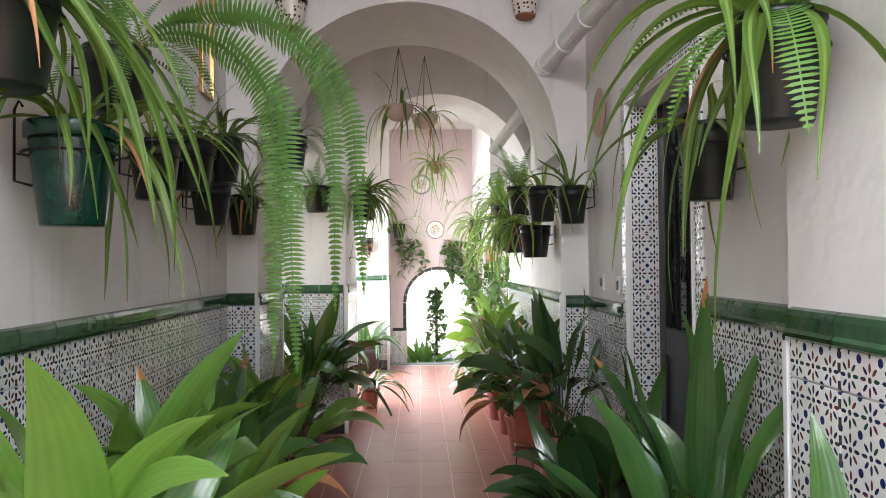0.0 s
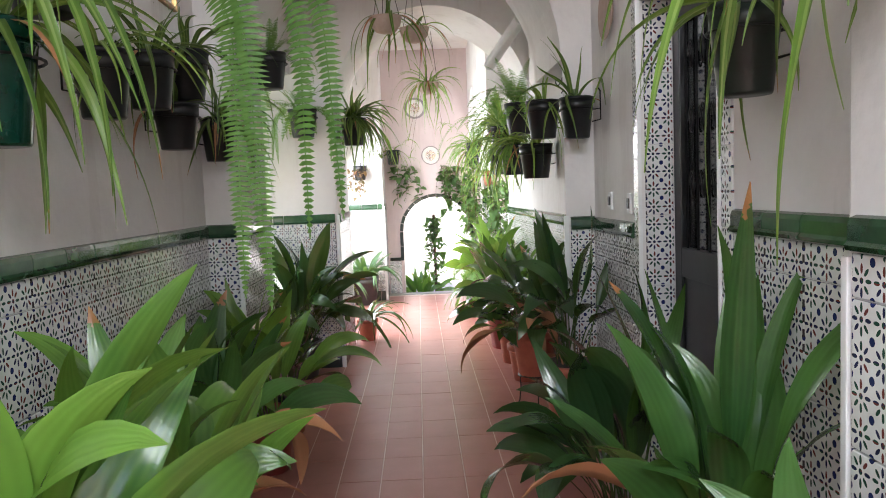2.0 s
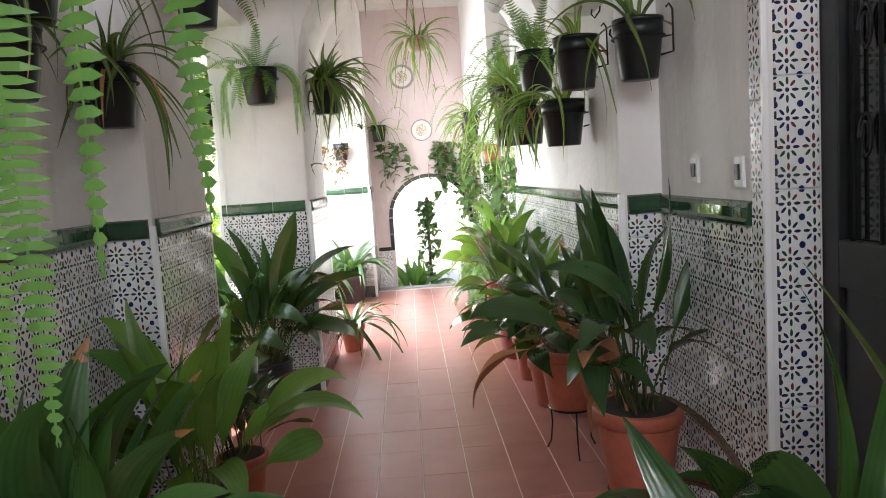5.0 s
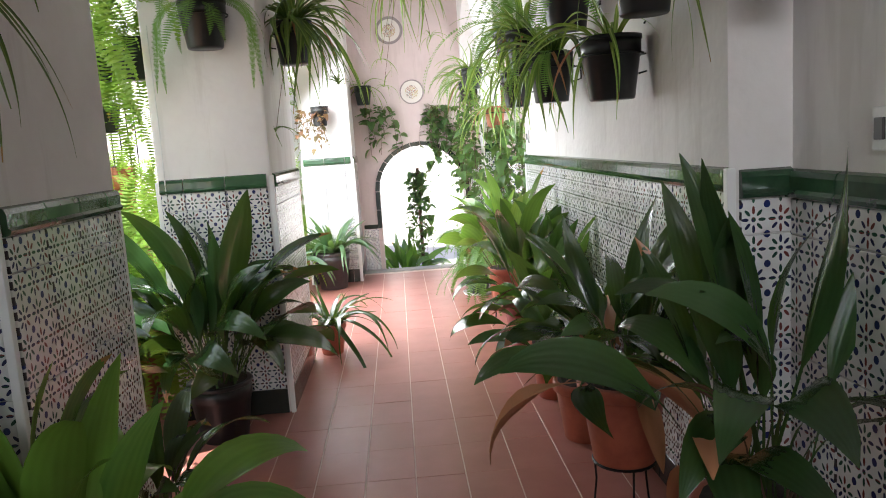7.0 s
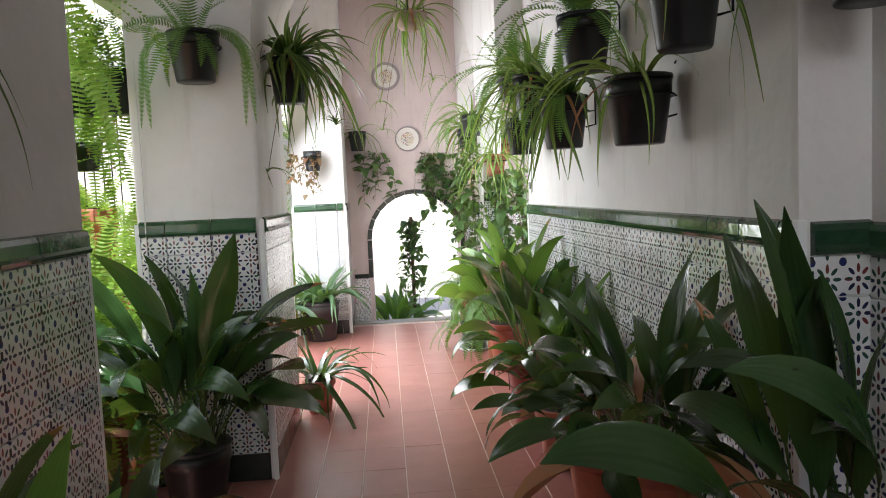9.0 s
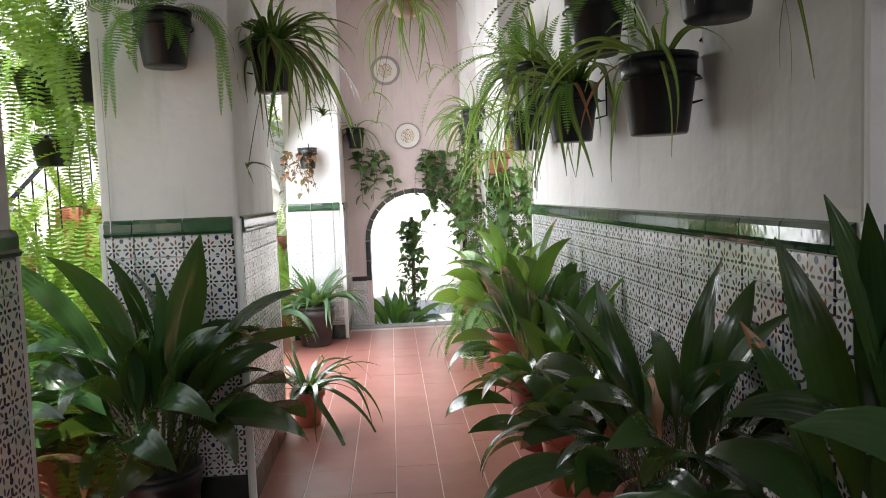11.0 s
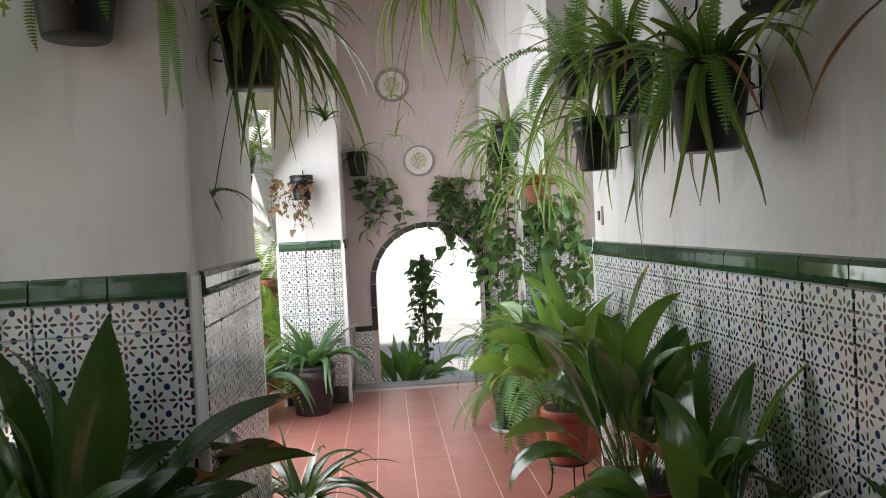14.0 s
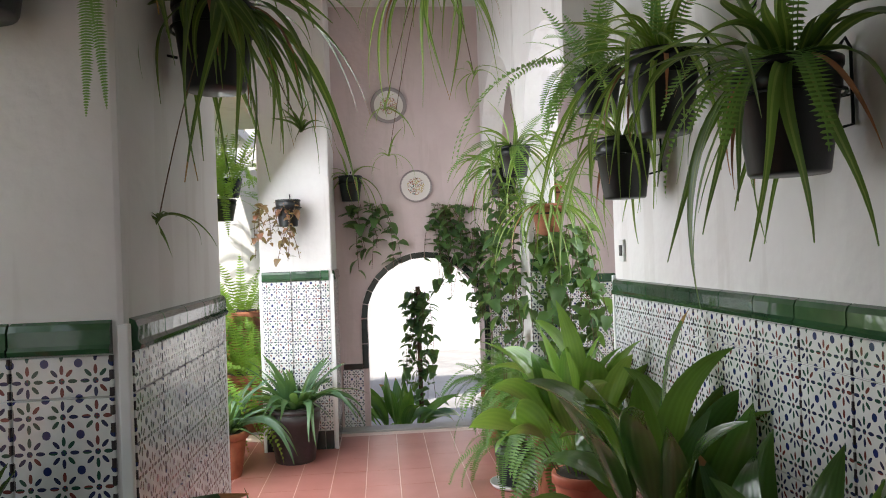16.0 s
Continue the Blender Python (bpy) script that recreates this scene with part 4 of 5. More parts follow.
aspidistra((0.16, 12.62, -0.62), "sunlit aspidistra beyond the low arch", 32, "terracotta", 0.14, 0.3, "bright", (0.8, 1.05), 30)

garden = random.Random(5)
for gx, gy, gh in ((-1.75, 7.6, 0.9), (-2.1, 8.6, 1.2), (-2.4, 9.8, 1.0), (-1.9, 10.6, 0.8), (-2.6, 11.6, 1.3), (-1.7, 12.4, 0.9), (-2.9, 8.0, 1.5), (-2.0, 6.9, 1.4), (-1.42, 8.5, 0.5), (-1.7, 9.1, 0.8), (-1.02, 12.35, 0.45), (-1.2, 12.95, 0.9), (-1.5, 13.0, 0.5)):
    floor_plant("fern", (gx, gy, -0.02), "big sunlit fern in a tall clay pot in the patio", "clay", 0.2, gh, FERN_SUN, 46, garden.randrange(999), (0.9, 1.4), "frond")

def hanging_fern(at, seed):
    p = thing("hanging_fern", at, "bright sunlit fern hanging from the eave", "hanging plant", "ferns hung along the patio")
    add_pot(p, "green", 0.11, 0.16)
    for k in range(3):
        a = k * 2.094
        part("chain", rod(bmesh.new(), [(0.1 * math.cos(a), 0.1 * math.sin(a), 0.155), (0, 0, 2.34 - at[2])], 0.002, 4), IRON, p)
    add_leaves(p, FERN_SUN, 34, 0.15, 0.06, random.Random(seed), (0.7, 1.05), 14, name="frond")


for hx, hy, hz, hs in ((-1.25, 7.25, 1.78, 1), (-1.5, 7.95, 1.85, 2), (-1.6, 7.3, 1.3, 3), (-1.42, 8.35, 1.75, 7), (-1.6, 8.85, 1.5, 8), (-1.8, 9.4, 1.9, 9), (-1.12, 12.0, 1.62, 10), (-1.2, 12.7, 1.85, 11), (-1.3, 9.3, 1.8, 4), (-1.35, 10.5, 1.9, 5), (-1.6, 11.3, 1.5, 6)):
    hanging_fern((hx, hy, hz), hs)

# ---- plants on the walls ----
wall_plant("wide", (-0.79, 3.79, 1.50), "spider plant in a bottle-green glazed pot on the wall", "glazed", 0.118, 0.27, 20, 180, 41, (0.7, 1.1))
wall_plant("wide", (-0.79, 3.46, 1.79), "arching spider plant in a dark green pot on the wall", "green", 0.12, 0.24, 44, 180, 42, (0.75, 1.25))
p = wall_plant("fern", (-0.80, 4.10, 1.86), "long trailing sword fern in a blackish pot on the wall", "black", 0.10, 0.20, 14, 180, 43, (0.7, 1.0), (-120, 100))
add_leaves(p, FERN_FALL, 2, 0.18, 0.02, random.Random(146), (0.97, 1.03), 2, (-3, 6), "frond")
add_leaves(p, FERN_REACH, 2, 0.18, 0.03, random.Random(147), (0.95, 1.02), 3, (-16, -4), "frond")
wall_plant("spider_short", (-0.82, 4.48, 1.63), "sparse spider plant in a black pot on the wall", "black", 0.09, 0.21, 14, 180, 44)
wall_plant("strap_short", (-0.80, 4.85, 1.70), "sparse spider plant in a black pot on the wall", "black", 0.09, 0.20, 16, 180, 45)
wall_plant("strap_short", (-0.78, 5.20, 1.77), "spider plant in a black pot on the wall", "black", 0.10, 0.20, 18, 180, 46)
wall_plant("strap_short", (-0.80, 5.12, 1.57), "nearly bare plant in a mottled dark pot on the wall", "black", 0.09, 0.18, 6, 180, 47)
wall_plant("broad", (-0.83, 5.85, 1.555), "broad-leaved spider plant in a black pot in the corner", "black", 0.085, 0.21, 22, 180, 48, (0.7, 1.05), (-110, 60), dry=2)
wall_plant("fern", (-0.66, 6.40, 1.98), "small fern in a black pot on the pier", "black", 0.095, 0.2, 14, 180, 49, (0.6, 0.9))
p = wall_plant("fern", (-0.70, 7.80, 1.81), "sword fern in a black pot on the pier", "black", 0.11, 0.21, 18, 90, 50, (0.6, 0.9))
for lean in ((-12, 14), (168, 192)):
    add_leaves(p, FERN_FALL, 2, 0.19, 0.03, random.Random(150), (0.36, 0.46), 4, lean, "frond")
pier_spider = wall_plant("broad", (-0.36, 8.30, 1.77), "full spider plant in a black pot on the pier", "black", 0.105, 0.22, 84, 180, 51, (0.7, 1.3), dry=4)
wall_plant("sun_fern", (-1.12, 8.10, 1.72), "sunlit fern in a dark green pot on the pier", "green", 0.10, 0.20, 22, 0, 52)
wall_plant("sun_fern", (-1.10, 7.0, 2.05), "sunlit fern hanging in the garden gap", "green", 0.10, 0.18, 20, 0, 59)
wall_plant("begonia", (-0.56, 11.40, 1.54), "reddish begonia in a black pot on the sunlit pier", "black", 0.085, 0.18, 40, 90, 53)
wall_plant("spider", (-0.16, 11.98, 1.74), "small spider plant in a dark green pot on the end wall", "green", 0.09, 0.19, 16, 90, 54, (0.6, 0.9))

wall_plant("wide", (0.965, 3.92, 1.57), "sparse spider plant in a dark green pot beside the black door", "green", 0.088, 0.22, 9, 0, 61, (0.6, 1.0), (60, 300))
wall_plant("wide", (0.865, 3.31, 1.675), "big arching spider plant in a dark green pot on the wall", "green", 0.10, 0.22, 38, 0, 62, (0.7, 1.2), (40, 320), 8)
wall_plant("strap_short", (0.95, 5.78, 1.60), "sparse spider plant in a black pot on a bracket", "black", 0.085, 0.2, 12, 0, 63)
wall_plant("spider", (0.922, 6.90, 1.425), "spider plant in a black pot on the wall", "black", 0.11, 0.22, 20, 0, 64)
wall_plant("spider", (0.90, 6.47, 1.65), "spider plant in a black pot on the wall", "black", 0.10, 0.22, 14, 0, 65)
wall_plant("fern", (0.90, 7.45, 1.75), "upright fern in a black pot on the wall", "black", 0.11, 0.22, 22, 0, 66, (0.8, 1.2))
wall_plant("broad", (0.90, 7.82, 1.47), "full spider plant in a black pot on the wall", "black", 0.11, 0.23, 40, 0, 67, (0.7, 1.2), (60, 300), 8, dry=4)
wall_plant("spider", (0.90, 8.48, 1.66), "full pale spider plant in a black pot on the wall", "black", 0.11, 0.24, 46, 0, 68, (0.7, 1.3), (60, 300), 6, dry=4)
wall_plant("spider", (0.91, 8.88, 1.50), "spider plant in a black pot on the wall", "black", 0.10, 0.21, 24, 0, 69)
p = wall_plant("fern", (0.92, 9.2, 1.85), "fern with a long drooping frond in a black wall pot", "black", 0.10, 0.18, 24, 0, 70)
add_leaves(p, FERN_LONG[2:3], 2, 0.16, 0.03, random.Random(170), (0.8, 0.95), 4, (168, 200), "frond")
wall_plant("spider", (0.95, 10.26, 1.40), "spider plant in a clay pot on the narrow pier", "clay", 0.09, 0.17, 30, 90, 71)
wall_plant("spider", (0.80, 10.75, 1.65), "spider plant in a dark pot by the narrow pier", "black", 0.09, 0.17, 40, 0, 72)

wall_plant("spider", (0.78, 10.25, 1.72), "pale spider plant in a dark pot on the narrow pier", "black", 0.085, 0.16, 40, 90, 73, (0.7, 1.0), (0, 360), 6)
wall_plant("spider", (1.10, 10.9, 1.55), "spider plant in a clay pot in the side opening", "clay", 0.10, 0.18, 40, 90, 74, (0.8, 1.1), (0, 360), 8)
floor_plant("fern", (0.92, 10.15, 0), "feathery pale fern in a clay pot", "clay", 0.13, 0.55, FERN, 60, 31, (0.8, 1.2), "frond")
floor_plant("fern", (0.86, 11.6, 0), "feathery pale fern beside the low arch", "clay", 0.13, 0.35, FERN, 50, 32, (0.8, 1.1), "frond")

trailing((-0.02, 12.03, 1.72), "reddish green pothos climbing on the end wall", POTHOS, 8, 0.55, 81, 0.15, leaves=9)
trailing((0.62, 12.03, 1.70), "dark pothos hanging over the low arch", POTHOS, 16, 0.75, 82, 0.17, leaves=9)
trailing((0.85, 11.95, 1.5), "dark green pothos trailing beside the low arch", POTHOS, 12, 1.1, 83, 0.15)
trailing((1.10, 10.3, 1.45), "green pothos trailing in the side opening", POTHOS, 26, 1.1, 84, 0.22, flat=1.0, leaves=15)
trailing((0.82, 10.5, 1.7), "pale trailing plant on the narrow pier", POTHOS, 16, 1.3, 85, 0.14, flat=1.0, leaves=15)
p = trailing((0.36, 12.78, 1.0), "pothos on a moss pole in daylight beyond the low arch", POTHOS, 16, 1.25, 86, 0.09, flat=1.0, leaves=14)
part("pole", rod(bmesh.new(), [(0, 0, -1.45), (0, 0, 0.04)], 0.02, 8), STEM, p)
part("pot", lathe(bmesh.new(), [(0.1, -1.62), (0.13, -1.4), (0.145, -1.36), (0.145, -1.32), (0.13, -1.32)], 24), CLAY, p, smooth=True)
trailing((-0.62, 11.35, 1.68), "reddish trailing begonia on the sunlit pier", BEGONIA, 12, 0.4, 87, 0.16)


# ---- hanging bowls ----
def hanging_bowl(at, top, label, seed, meshes, count):
    p = thing("hanging_basket", at, label, "hanging basket", "bowls hung from the arches")
    add_pot(p, "bowl", 0.105, 0.10)
    for k in range(3):
        a = k * 2.094 + 0.4
        part("chain", rod(bmesh.new(), [(0.1 * math.cos(a), 0.1 * math.sin(a), 0.095), (0, 0, top - at[2])], 0.0022, 5), IRON, p)
    add_leaves(p, meshes, count, 0.09, 0.05, random.Random(seed), (0.65, 1.0), 14)
    add_leaves(p, DRY_STRAP, 3, 0.09, 0.06, random.Random(seed + 5), (0.6, 0.9), 10)
    return p


hanging_bowl((-0.01, 6.83, 2.36), 2.86, "pale clay bowl with a sparse spider plant", 91, SPIDER_DARK, 12)
hanging_bowl((0.17, 7.35, 2.40), 2.95, "clay bowl with a dry yellowish spider plant", 92, SPIDER, 14)
bowl_full = hanging_bowl((0.28, 9.0, 2.26), 3.25, "pale clay bowl with a full spider plant", 93, SPIDER, 52)


def runner(plant, start, end, seed, meshes):
    """A thin runner that ends in a young plantlet."""
    rng = random.Random(seed)
    a, c = Vector(start), Vector(end)
    top = a.lerp(c, 0.35) + Vector((0, 0, 0.12))
    pts = [a * (1 - k) ** 2 + top * 2 * k * (1 - k) + c * k * k for k in (i / 10 for i in range(11))]
    part("runner", rod(bmesh.new(), pts, 0.0016, 4), STEM, plant)
    for i in range(9):
        o = new("leaf", meshes[rng.randrange(6)])
        o.parent = plant
        k = rng.uniform(0.22, 0.4)
        o.matrix_basis = Matrix.LocRotScale(c, Euler((rng.uniform(-0.4, 0.4), rng.uniform(-0.3, 0.5), i * 0.7 + rng.random())), (k, k, k))


runner(pier_spider, (0.02, -0.04, 0.2), (-0.11, -0.16, -0.34), 201, SPIDER_BROAD)
runner(pier_spider, (0.03, 0.02, 0.2), (0.22, -0.06, -0.12), 202, SPIDER_BROAD)
runner(bowl_full, (-0.03, 0, 0.1), (-0.2, -0.05, -0.42), 203, SPIDER)
runner(bowl_full, (-0.03, 0, 0.1), (-0.19, -0.02, -0.58), 204, SPIDER)
runner(bowl_full, (0.03, 0, 0.1), (0.12, -0.05, -0.3), 205, SPIDER)

# ---- door, plates, pipes and small fittings ----
door = thing("door", (XR + 0.133, D0, 0), "black painted door with wrought-iron grille, closed", "door")
W = D1 - D0
b = bmesh.new()
box(b, 0, 0.003, 0.012, 0.045, 0.08, DH - 0.003, 0.004)
box(b, 0, W - 0.08, 0.012, 0.045, W - 0.003, DH - 0.003, 0.004)
for z0, z1 in ((0.012, 0.16), (0.98, 1.10), (DH - 0.10, DH - 0.003)):
    box(b, 0.001, 0.078, z0, 0.044, W - 0.078, z1, 0.004)
part("leaf", b, DOOR_PAINT, door)
part("panel", one_box(0.012, 0.075, 0.15, 0.034, W - 0.075, 0.99, bevel=0.01), DOOR_PAINT, door)
part("pane", one_box(0.03, 0.075, 1.09, 0.036, W - 0.075, DH - 0.09), DARK_GLASS, door)
for k in range(6):
    y = 0.12 + k * (W - 0.24) / 5
    part("bar", rod(bmesh.new(), [(0.012, y, 1.09), (0.012, y, DH - 0.09)], 0.006), IRON, door)
for k in range(5):
    y = 0.12 + (k + 0.5) * (W - 0.24) / 5
    for zc in (1.35, 1.6, 1.85):
        pts = [(0.012, y + 0.03 * (1 - i / 26) * math.cos(i * 0.5), zc + 0.06 * (1 - i / 40) * math.sin(i * 0.5)) for i in range(22)]
        part("scroll", rod(bmesh.new(), pts, 0.004, 5), IRON, door)
part("knob", lathe(bmesh.new(), [(0.012, 0), (0.012, 0.02), (0.026, 0.03), (0.028, 0.045), (0.015, 0.055)], 16), BRASS, door, "brass knob").matrix_basis = pose(0, 0.05, 1.04, 0, -90, 0)
tagged(part("door_step", one_box(0.93, D0 - 0.1, 0.0, XR + 0.3, D1 + 0.02, 0.10, bevel=0.012), STONE), "worn grey stone door step", "step", kind="structure")


def plate_mat(name, seed):
    m, nt, bs = mat(name, (0.7, 0.68, 0.64), 0.15)
    sep = nt.nodes.new("ShaderNodeSeparateXYZ")
    co = coords(nt)
    nt.links.new(co, sep.inputs[0])
    r = math_node(nt, "SQRT", math_node(nt, "ADD", math_node(nt, "MULTIPLY", sep.outputs[0], sep.outputs[0]), math_node(nt, "MULTIPLY", sep.outputs[1], sep.outputs[1])))
    n = node(nt, "ShaderNodeTexVoronoi", Scale=120.0)
    n.inputs["Randomness"].default_value = 1.0
    nt.links.new(co, n.inputs["Vector"])
    spots = math_node(nt, "LESS_THAN", n.outputs["Distance"], 0.5)
    inner = math_node(nt, "LESS_THAN", r, 0.068)
    rim = math_node(nt, "GREATER_THAN", r, 0.112)
    pal = ramp(nt, noise_tex(nt, co, 30 + seed, 1), [(0.35, (0.08, 0.14, 0.12)), (0.5, (0.36, 0.12, 0.11)), (0.62, (0.45, 0.35, 0.15))])
    c = mix(nt, math_node(nt, "MULTIPLY", spots, inner), (0.66, 0.62, 0.58), pal)
    c = mix(nt, rim, c, (0.30, 0.26, 0.26))
    nt.links.new(c, bs.inputs["Base Color"])
    return m


def plate(at, turn, r, label, material):
    p = tagged(part("plate", lathe(bmesh.new(), [(r * 0.5, 0), (r * 0.6, 0.008), (r * 0.97, 0.022), (r, 0.026), (r * 0.96, 0.027), (r * 0.6, 0.014), (r * 0.2, 0.013)], 40), material, smooth=True), label, "plate", "ceramic plates on the walls")
    p.matrix_world = pose(*at, 90, 0, turn)


PL1, PL2 = plate_mat("flower_plate_glaze", 1), plate_mat("leaf_plate_glaze", 7)
plate((0.34, EY - 0.002, 1.85), 0, 0.125, "painted ceramic plate with a flower bunch on the end wall", PL1)
plate((0.15, EY - 0.002, 2.48), 0, 0.14, "painted ceramic plate with green leaves on the end wall", PL2)
plate((XR - 0.002, 5.58, 2.16), -90, 0.125, "pale relief ceramic plate beside the doorway", PALE_CLAY)

# arch edging of dark glazed tiles
for i in range(14):
    a0, a1 = math.pi * i / 14, math.pi * (i + 1) / 14 - 0.015
    b = bmesh.new()
    vs = []
    for y in (EY - 0.012, EY):
        for a, r in ((a0, AR), (a1, AR), (a1, AR + 0.045), (a0, AR + 0.045)):
            vs.append(b.verts.new((AX + r * math.cos(a), y, AZ + r * math.sin(a))))
    for f in ((0, 1, 2, 3), (7, 6, 5, 4), (0, 4, 5, 1), (1, 5, 6, 2), (2, 6, 7, 3), (3, 7, 4, 0)):
        b.faces.new([vs[k] for k in f])
    bmesh.ops.recalc_face_normals(b, faces=b.faces)
    part("edge_tile", b, BLACK_GLAZE, wall_end)
for sx in (-1, 1):
    for k in range(2):
        z0 = 0.455 + k * 0.193
        x0 = AX + sx * (AR + 0.0225)
        part("edge_tile", one_box(x0 - 0.0225, EY - 0.012, z0, x0 + 0.0225, EY - 0.0005, z0 + 0.188, bevel=0.003), BLACK_GLAZE, wall_end)
part("edge_tile", one_box(AX - AR - 0.19, EY - 0.014, 0.452, AX - AR - 0.046, EY - 0.0005, 0.495, bevel=0.003), BLACK_GLAZE, wall_end)

# pipes
pipe = thing("drain_pipe", (0, 0, 0), "white plastic drain pipe running along the top of the wall", "pipe")
part("tube", rod(bmesh.new(), [(0.84, 5.92, 2.50), (0.96, 4.9, 2.56), (1.0, 3.6, 2.64)], 0.05, 16), PVC, pipe)
for s in (0.0, 0.33, 0.66):
    c = Vector((0.84, 5.92, 2.50)).lerp(Vector((0.96, 4.9, 2.56)), s)
    d = Vector((0.12, -1.02, 0.06)).normalized() * 0.03
    part("collar", rod(bmesh.new(), [c - d, c + d], 0.058, 16), PVC, pipe)
part("cable", rod(bmesh.new(), [(0.86, 5.9, 2.57), (0.97, 4.9, 2.63), (1.01, 3.6, 2.71)], 0.006, 6), GREY_PLASTIC, pipe)
pipe = thing("drain_pipe", (0, 0, 0), "white plastic pipe stub below the arch", "pipe")
part("tube", rod(bmesh.new(), [(0.74, 7.9, 2.32), (0.92, 7.4, 2.55)], 0.045, 14), PVC, pipe)
cable = tagged(part("cable", rod(bmesh.new(), [(-0.93, 5.95, 2.95), (-0.80, 5.955, 2.78), (-0.70, 5.955, 2.72), (-0.55, 5.955, 2.55), (-0.48, 6.0, 2.48)], 0.008, 6), PVC), "white painted cable stapled to the arch", "cable")


def switch_box(at, w, h, label):
    s = thing("switch_box", at, label, "switch", "wall switches")
    part("plate", one_box(-0.012, -w / 2, 0, 0.0, w / 2, h, bevel=0.003), PVC, s)
    part("button", one_box(-0.018, -w / 4, h * 0.25, -0.0115, w / 4, h * 0.75, bevel=0.002), GREY_PLASTIC, s)


switch_box((XR, 5.62, 1.245), 0.055, 0.085, "white wall switch with a grey button above the dado")
switch_box((XR, 5.30, 1.235), 0.05, 0.09, "white wall switch above the dado by the doorway")
switch_box((XR2, 9.33, 1.27), 0.05, 0.09, "grey and white wall switch above the dado")


# brass framed mirror lantern on the left wall
mir = thing("wall_mirror", (XL, 5.55, 2.24), "narrow brass-framed mirror panel on the wall", "mirror")
part("glass", one_box(0.004, -0.09, 0.02, 0.010, 0.09, 0.78), MIRROR, mir)
for y in (-0.095, 0.095):
    part("frame", one_box(0.0, y - 0.009, 0.0, 0.022, y + 0.009, 0.8, bevel=0.003), BRASS, mir)
for z in (0.0, 0.782):
    part("frame", one_box(0.001, -0.086, z, 0.021, 0.086, z + 0.018, bevel=0.003), BRASS, mir)


def dotted_mat():
    m, nt, bs = mat("dotted_ceramic", (0.72, 0.66, 0.6), 0.2)
    n = node(nt, "ShaderNodeTexVoronoi", Scale=42.0)
    n.inputs["Randomness"].default_value = 0.35
    nt.links.new(coords(nt), n.inputs["Vector"])
    nt.links.new(mix(nt, math_node(nt, "LESS_THAN", n.outputs["Distance"], 0.33), (0.72, 0.66, 0.6), (0.1, 0.03, 0.03)), bs.inputs["Base Color"])
    return m


DOTTED = dotted_mat()
for x, z, lab in ((-0.57, 2.69, "white ceramic wall planter with dark red dots"), (0.72, 2.76, "ceramic wall planter with a painted band")):
    pl = thing("wall_planter", (x, 5.87, z), lab, "planter", "ceramic planters on the arch")
    part("pot", lathe(bmesh.new(), [(0.055, 0), (0.06, 0.01), (0.075, 0.08), (0.085, 0.16), (0.095, 0.24), (0.1, 0.25), (0.095, 0.26)], 28), DOTTED, pl, smooth=True)
    part("foot", lathe(bmesh.new(), [(0.05, -0.012), (0.057, -0.006), (0.056, 0.002)], 24), CLAY, pl, smooth=True)
    part("band", lathe(bmesh.new(), [(0.0835, 0.13), (0.088, 0.135), (0.089, 0.147), (0.0865, 0.152)], 28), IRON, pl, smooth=True)

tagged(part("cord", rod(bmesh.new(), [(-0.99, 7.905, 1.95), (-0.985, 7.90, 1.5), (-0.99, 7.902, 0.85)], 0.003, 5), PVC), "white cord hanging down the pier", "cord")
for hy, hz in ((6.32, 1.86), (6.60, 2.0), (8.2, 1.95)):
    hook = tagged(part("wall_hook", rod(bmesh.new(), [(0.0, 0, 0.05), (-0.006, 0, 0.0), (-0.03, 0, -0.03), (-0.045, 0, -0.012), (-0.04, 0, 0.008)], 0.004), IRON), "black iron hook in the white wall", "hook", "iron wall hooks")
    hook.matrix_world = pose(XR2, hy, hz)
# iron railing of the patio stair
rail = thing("stair_railing", (-2.6, 9.5, 0), "black iron stair railing in the sunlit patio", "railing")
part("handrail", rod(bmesh.new(), [(0, 0, 0.9), (0, 3.0, 2.4)], 0.018), IRON, rail)
for k in range(13):
    y = 0.1 + k * 0.23
    part("bar", rod(bmesh.new(), [(0, y, 0.0), (0, y, 0.9 + y * 0.5)], 0.007, 5), IRON, rail)

# ---- tiles last ----
fx = [x for x in (-1.08 + 0.2 * i for i in range(20)) if x < 1.25]


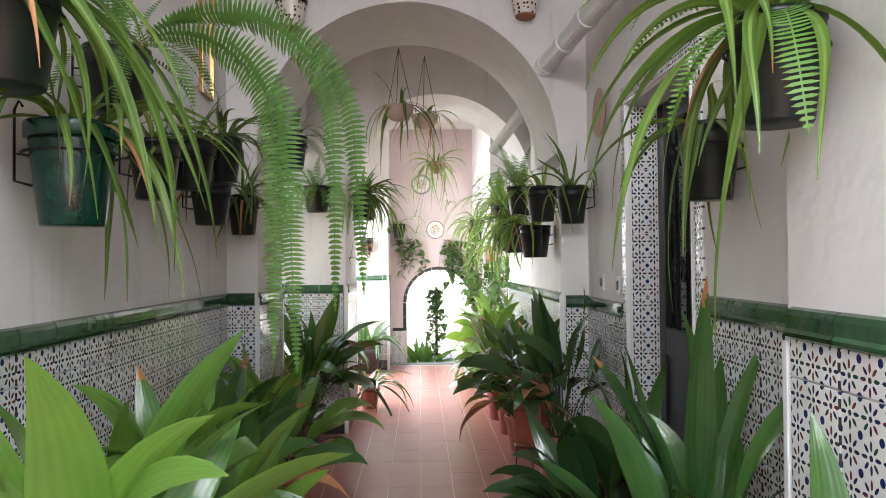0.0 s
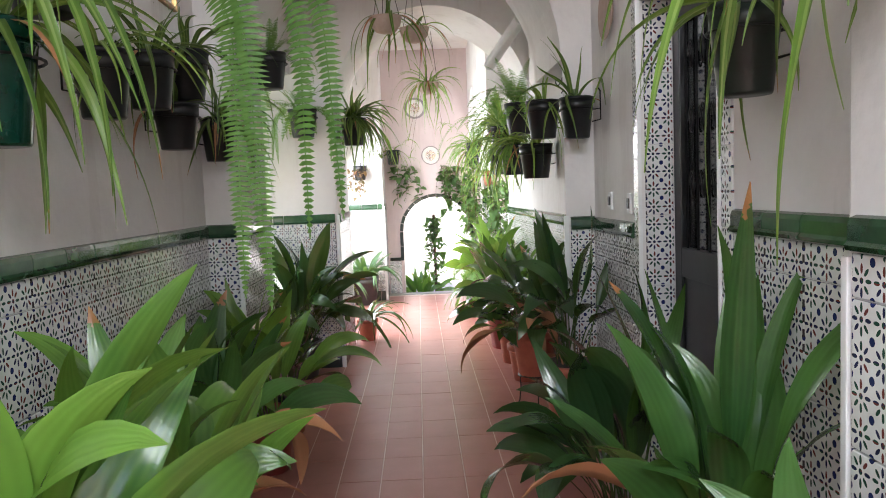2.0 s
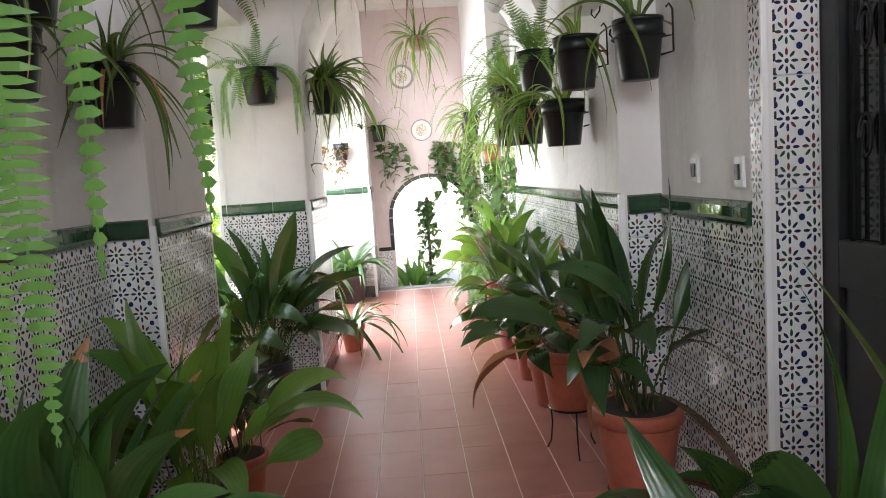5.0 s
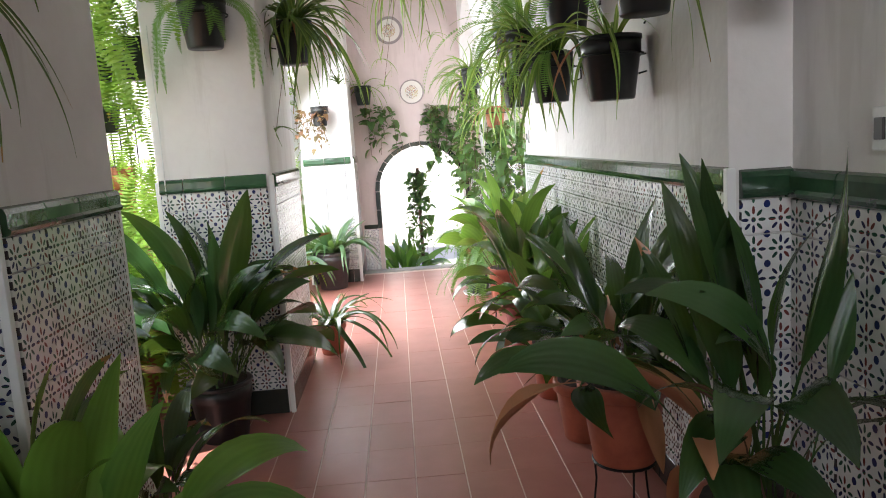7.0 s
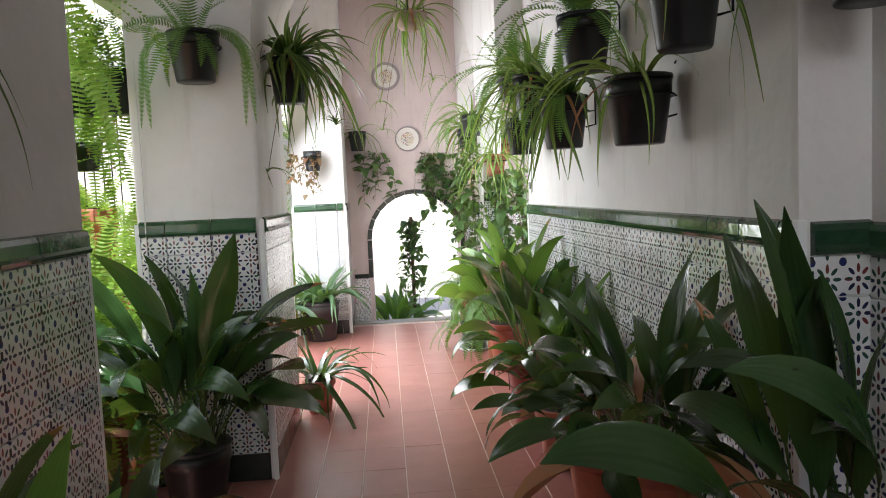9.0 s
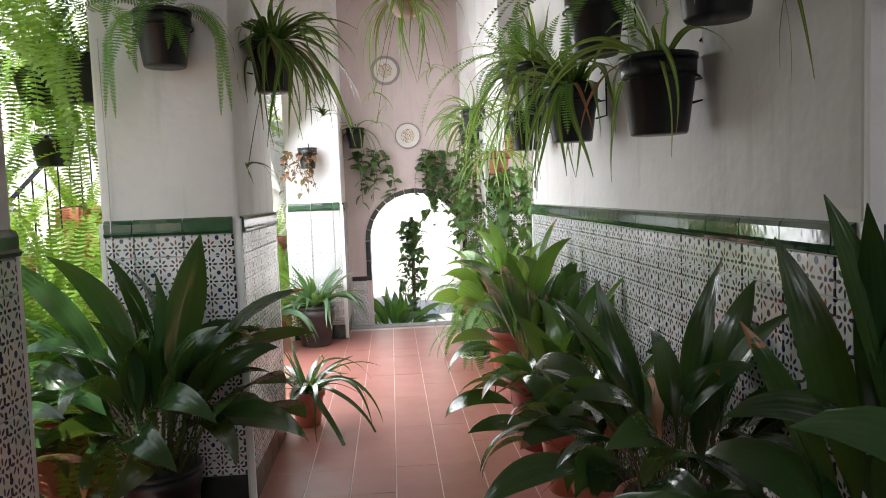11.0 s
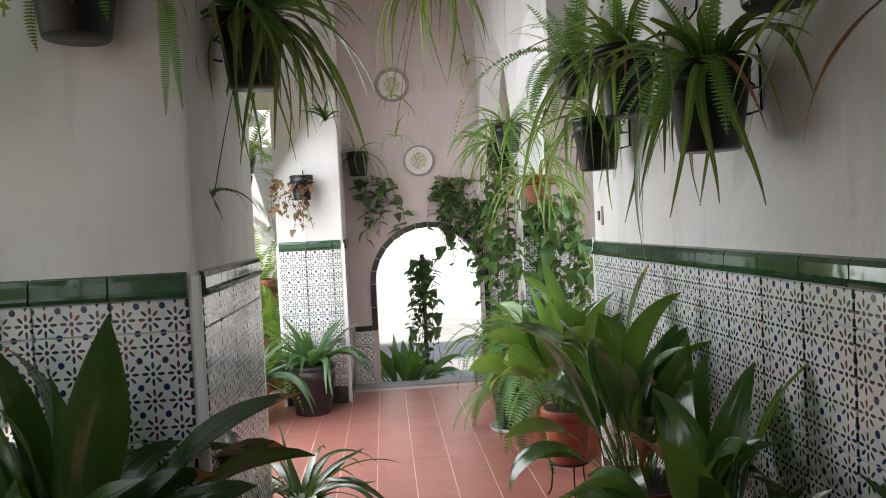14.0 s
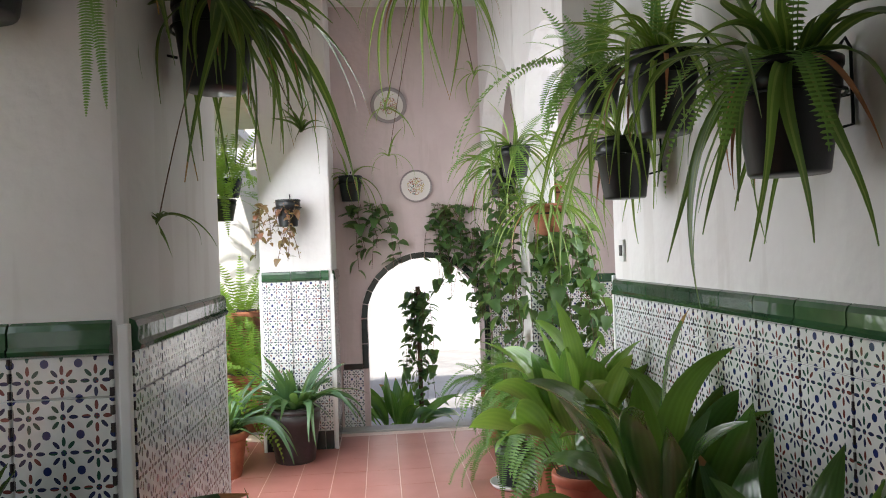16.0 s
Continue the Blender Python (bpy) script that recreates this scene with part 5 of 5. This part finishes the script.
def floor_tile_mesh(w, d):
    t, e = 0.008, 0.0007
    bm = bmesh.new()
    lo = [(0.0024, 0.0004), (w - 0.0024, 0.0004), (w - 0.0024, d - 0.0004), (0.0024, d - 0.0004)]
    hi = [(x + (e if x < w / 2 else -e), y + (e if y < d / 2 else -e)) for x, y in lo]
    b0 = [bm.verts.new((x, y, -t)) for x, y in lo]
    b1 = [bm.verts.new((x, y, -e)) for x, y in lo]
    b2 = [bm.verts.new((x, y, 0)) for x, y in hi]
    for p, q in ((b0, b1), (b1, b2)):
        for i in range(4):
            bm.faces.new((p[i], p[(i + 1) % 4], q[(i + 1) % 4], q[i]))
    bm.faces.new(b2)
    bmesh.ops.recalc_face_normals(bm, faces=bm.faces)
    me = bpy.data.meshes.new("floor_tile")
    bm.to_mesh(me)
    bm.free()
    me.materials.append(FLOOR_TILE)
    return me


ft = floor_tile_mesh(0.2, 0.3)
rng = random.Random(77)
rest = bmesh.new()
for ix, x in enumerate(fx):
    for iy in range(-3, 40):
        y = iy * 0.3 + 0.14
        if y + 0.3 > 11.95:
            continue
        if 3.3 < y and -1.0 < x < 1.0:
            o = new("floor_tile", ft)
            o.parent = floor
            o.matrix_world = pose(x, y, rng.uniform(-0.0005, 0.0005), rng.uniform(-0.08, 0.08), rng.uniform(-0.08, 0.08), 0)
        else:
            q = [rest.verts.new(v) for v in ((x + 0.0012, y + 0.0008, -0.0005), (x + 0.198, y + 0.002, -0.0005), (x + 0.198, y + 0.298, -0.0005), (x + 0.002, y + 0.298, -0.0005))]
            rest.faces.new(q)
tagged(part("floor_tiles", rest, FLOOR_TILE, floor), kind="stuff")

for job in tile_jobs:
    if job[0] == "border":
        _, wall, y0, y1, z0, z1 = job
        tall = z1 - z0 > 1
        n = 9 if tall else 4
        for k in range(n):
            a, c = k / n, (k + 1) / n
            if tall:
                w, h, yy, zz = y1 - y0, (z1 - z0) / n, y1, z0 + (z1 - z0) * a
            else:
                w, h, yy, zz = (y1 - y0) / n, z1 - z0, y1 - (y1 - y0) * a, z0
            o = new("tile", tile_mesh("tile", w, h))
            o.parent = wall
            o.matrix_world = pose(XR, yy, 0, 0, 0, -90) @ Matrix.Translation((0, 0, zz))
    else:
        lay_dado(*job)
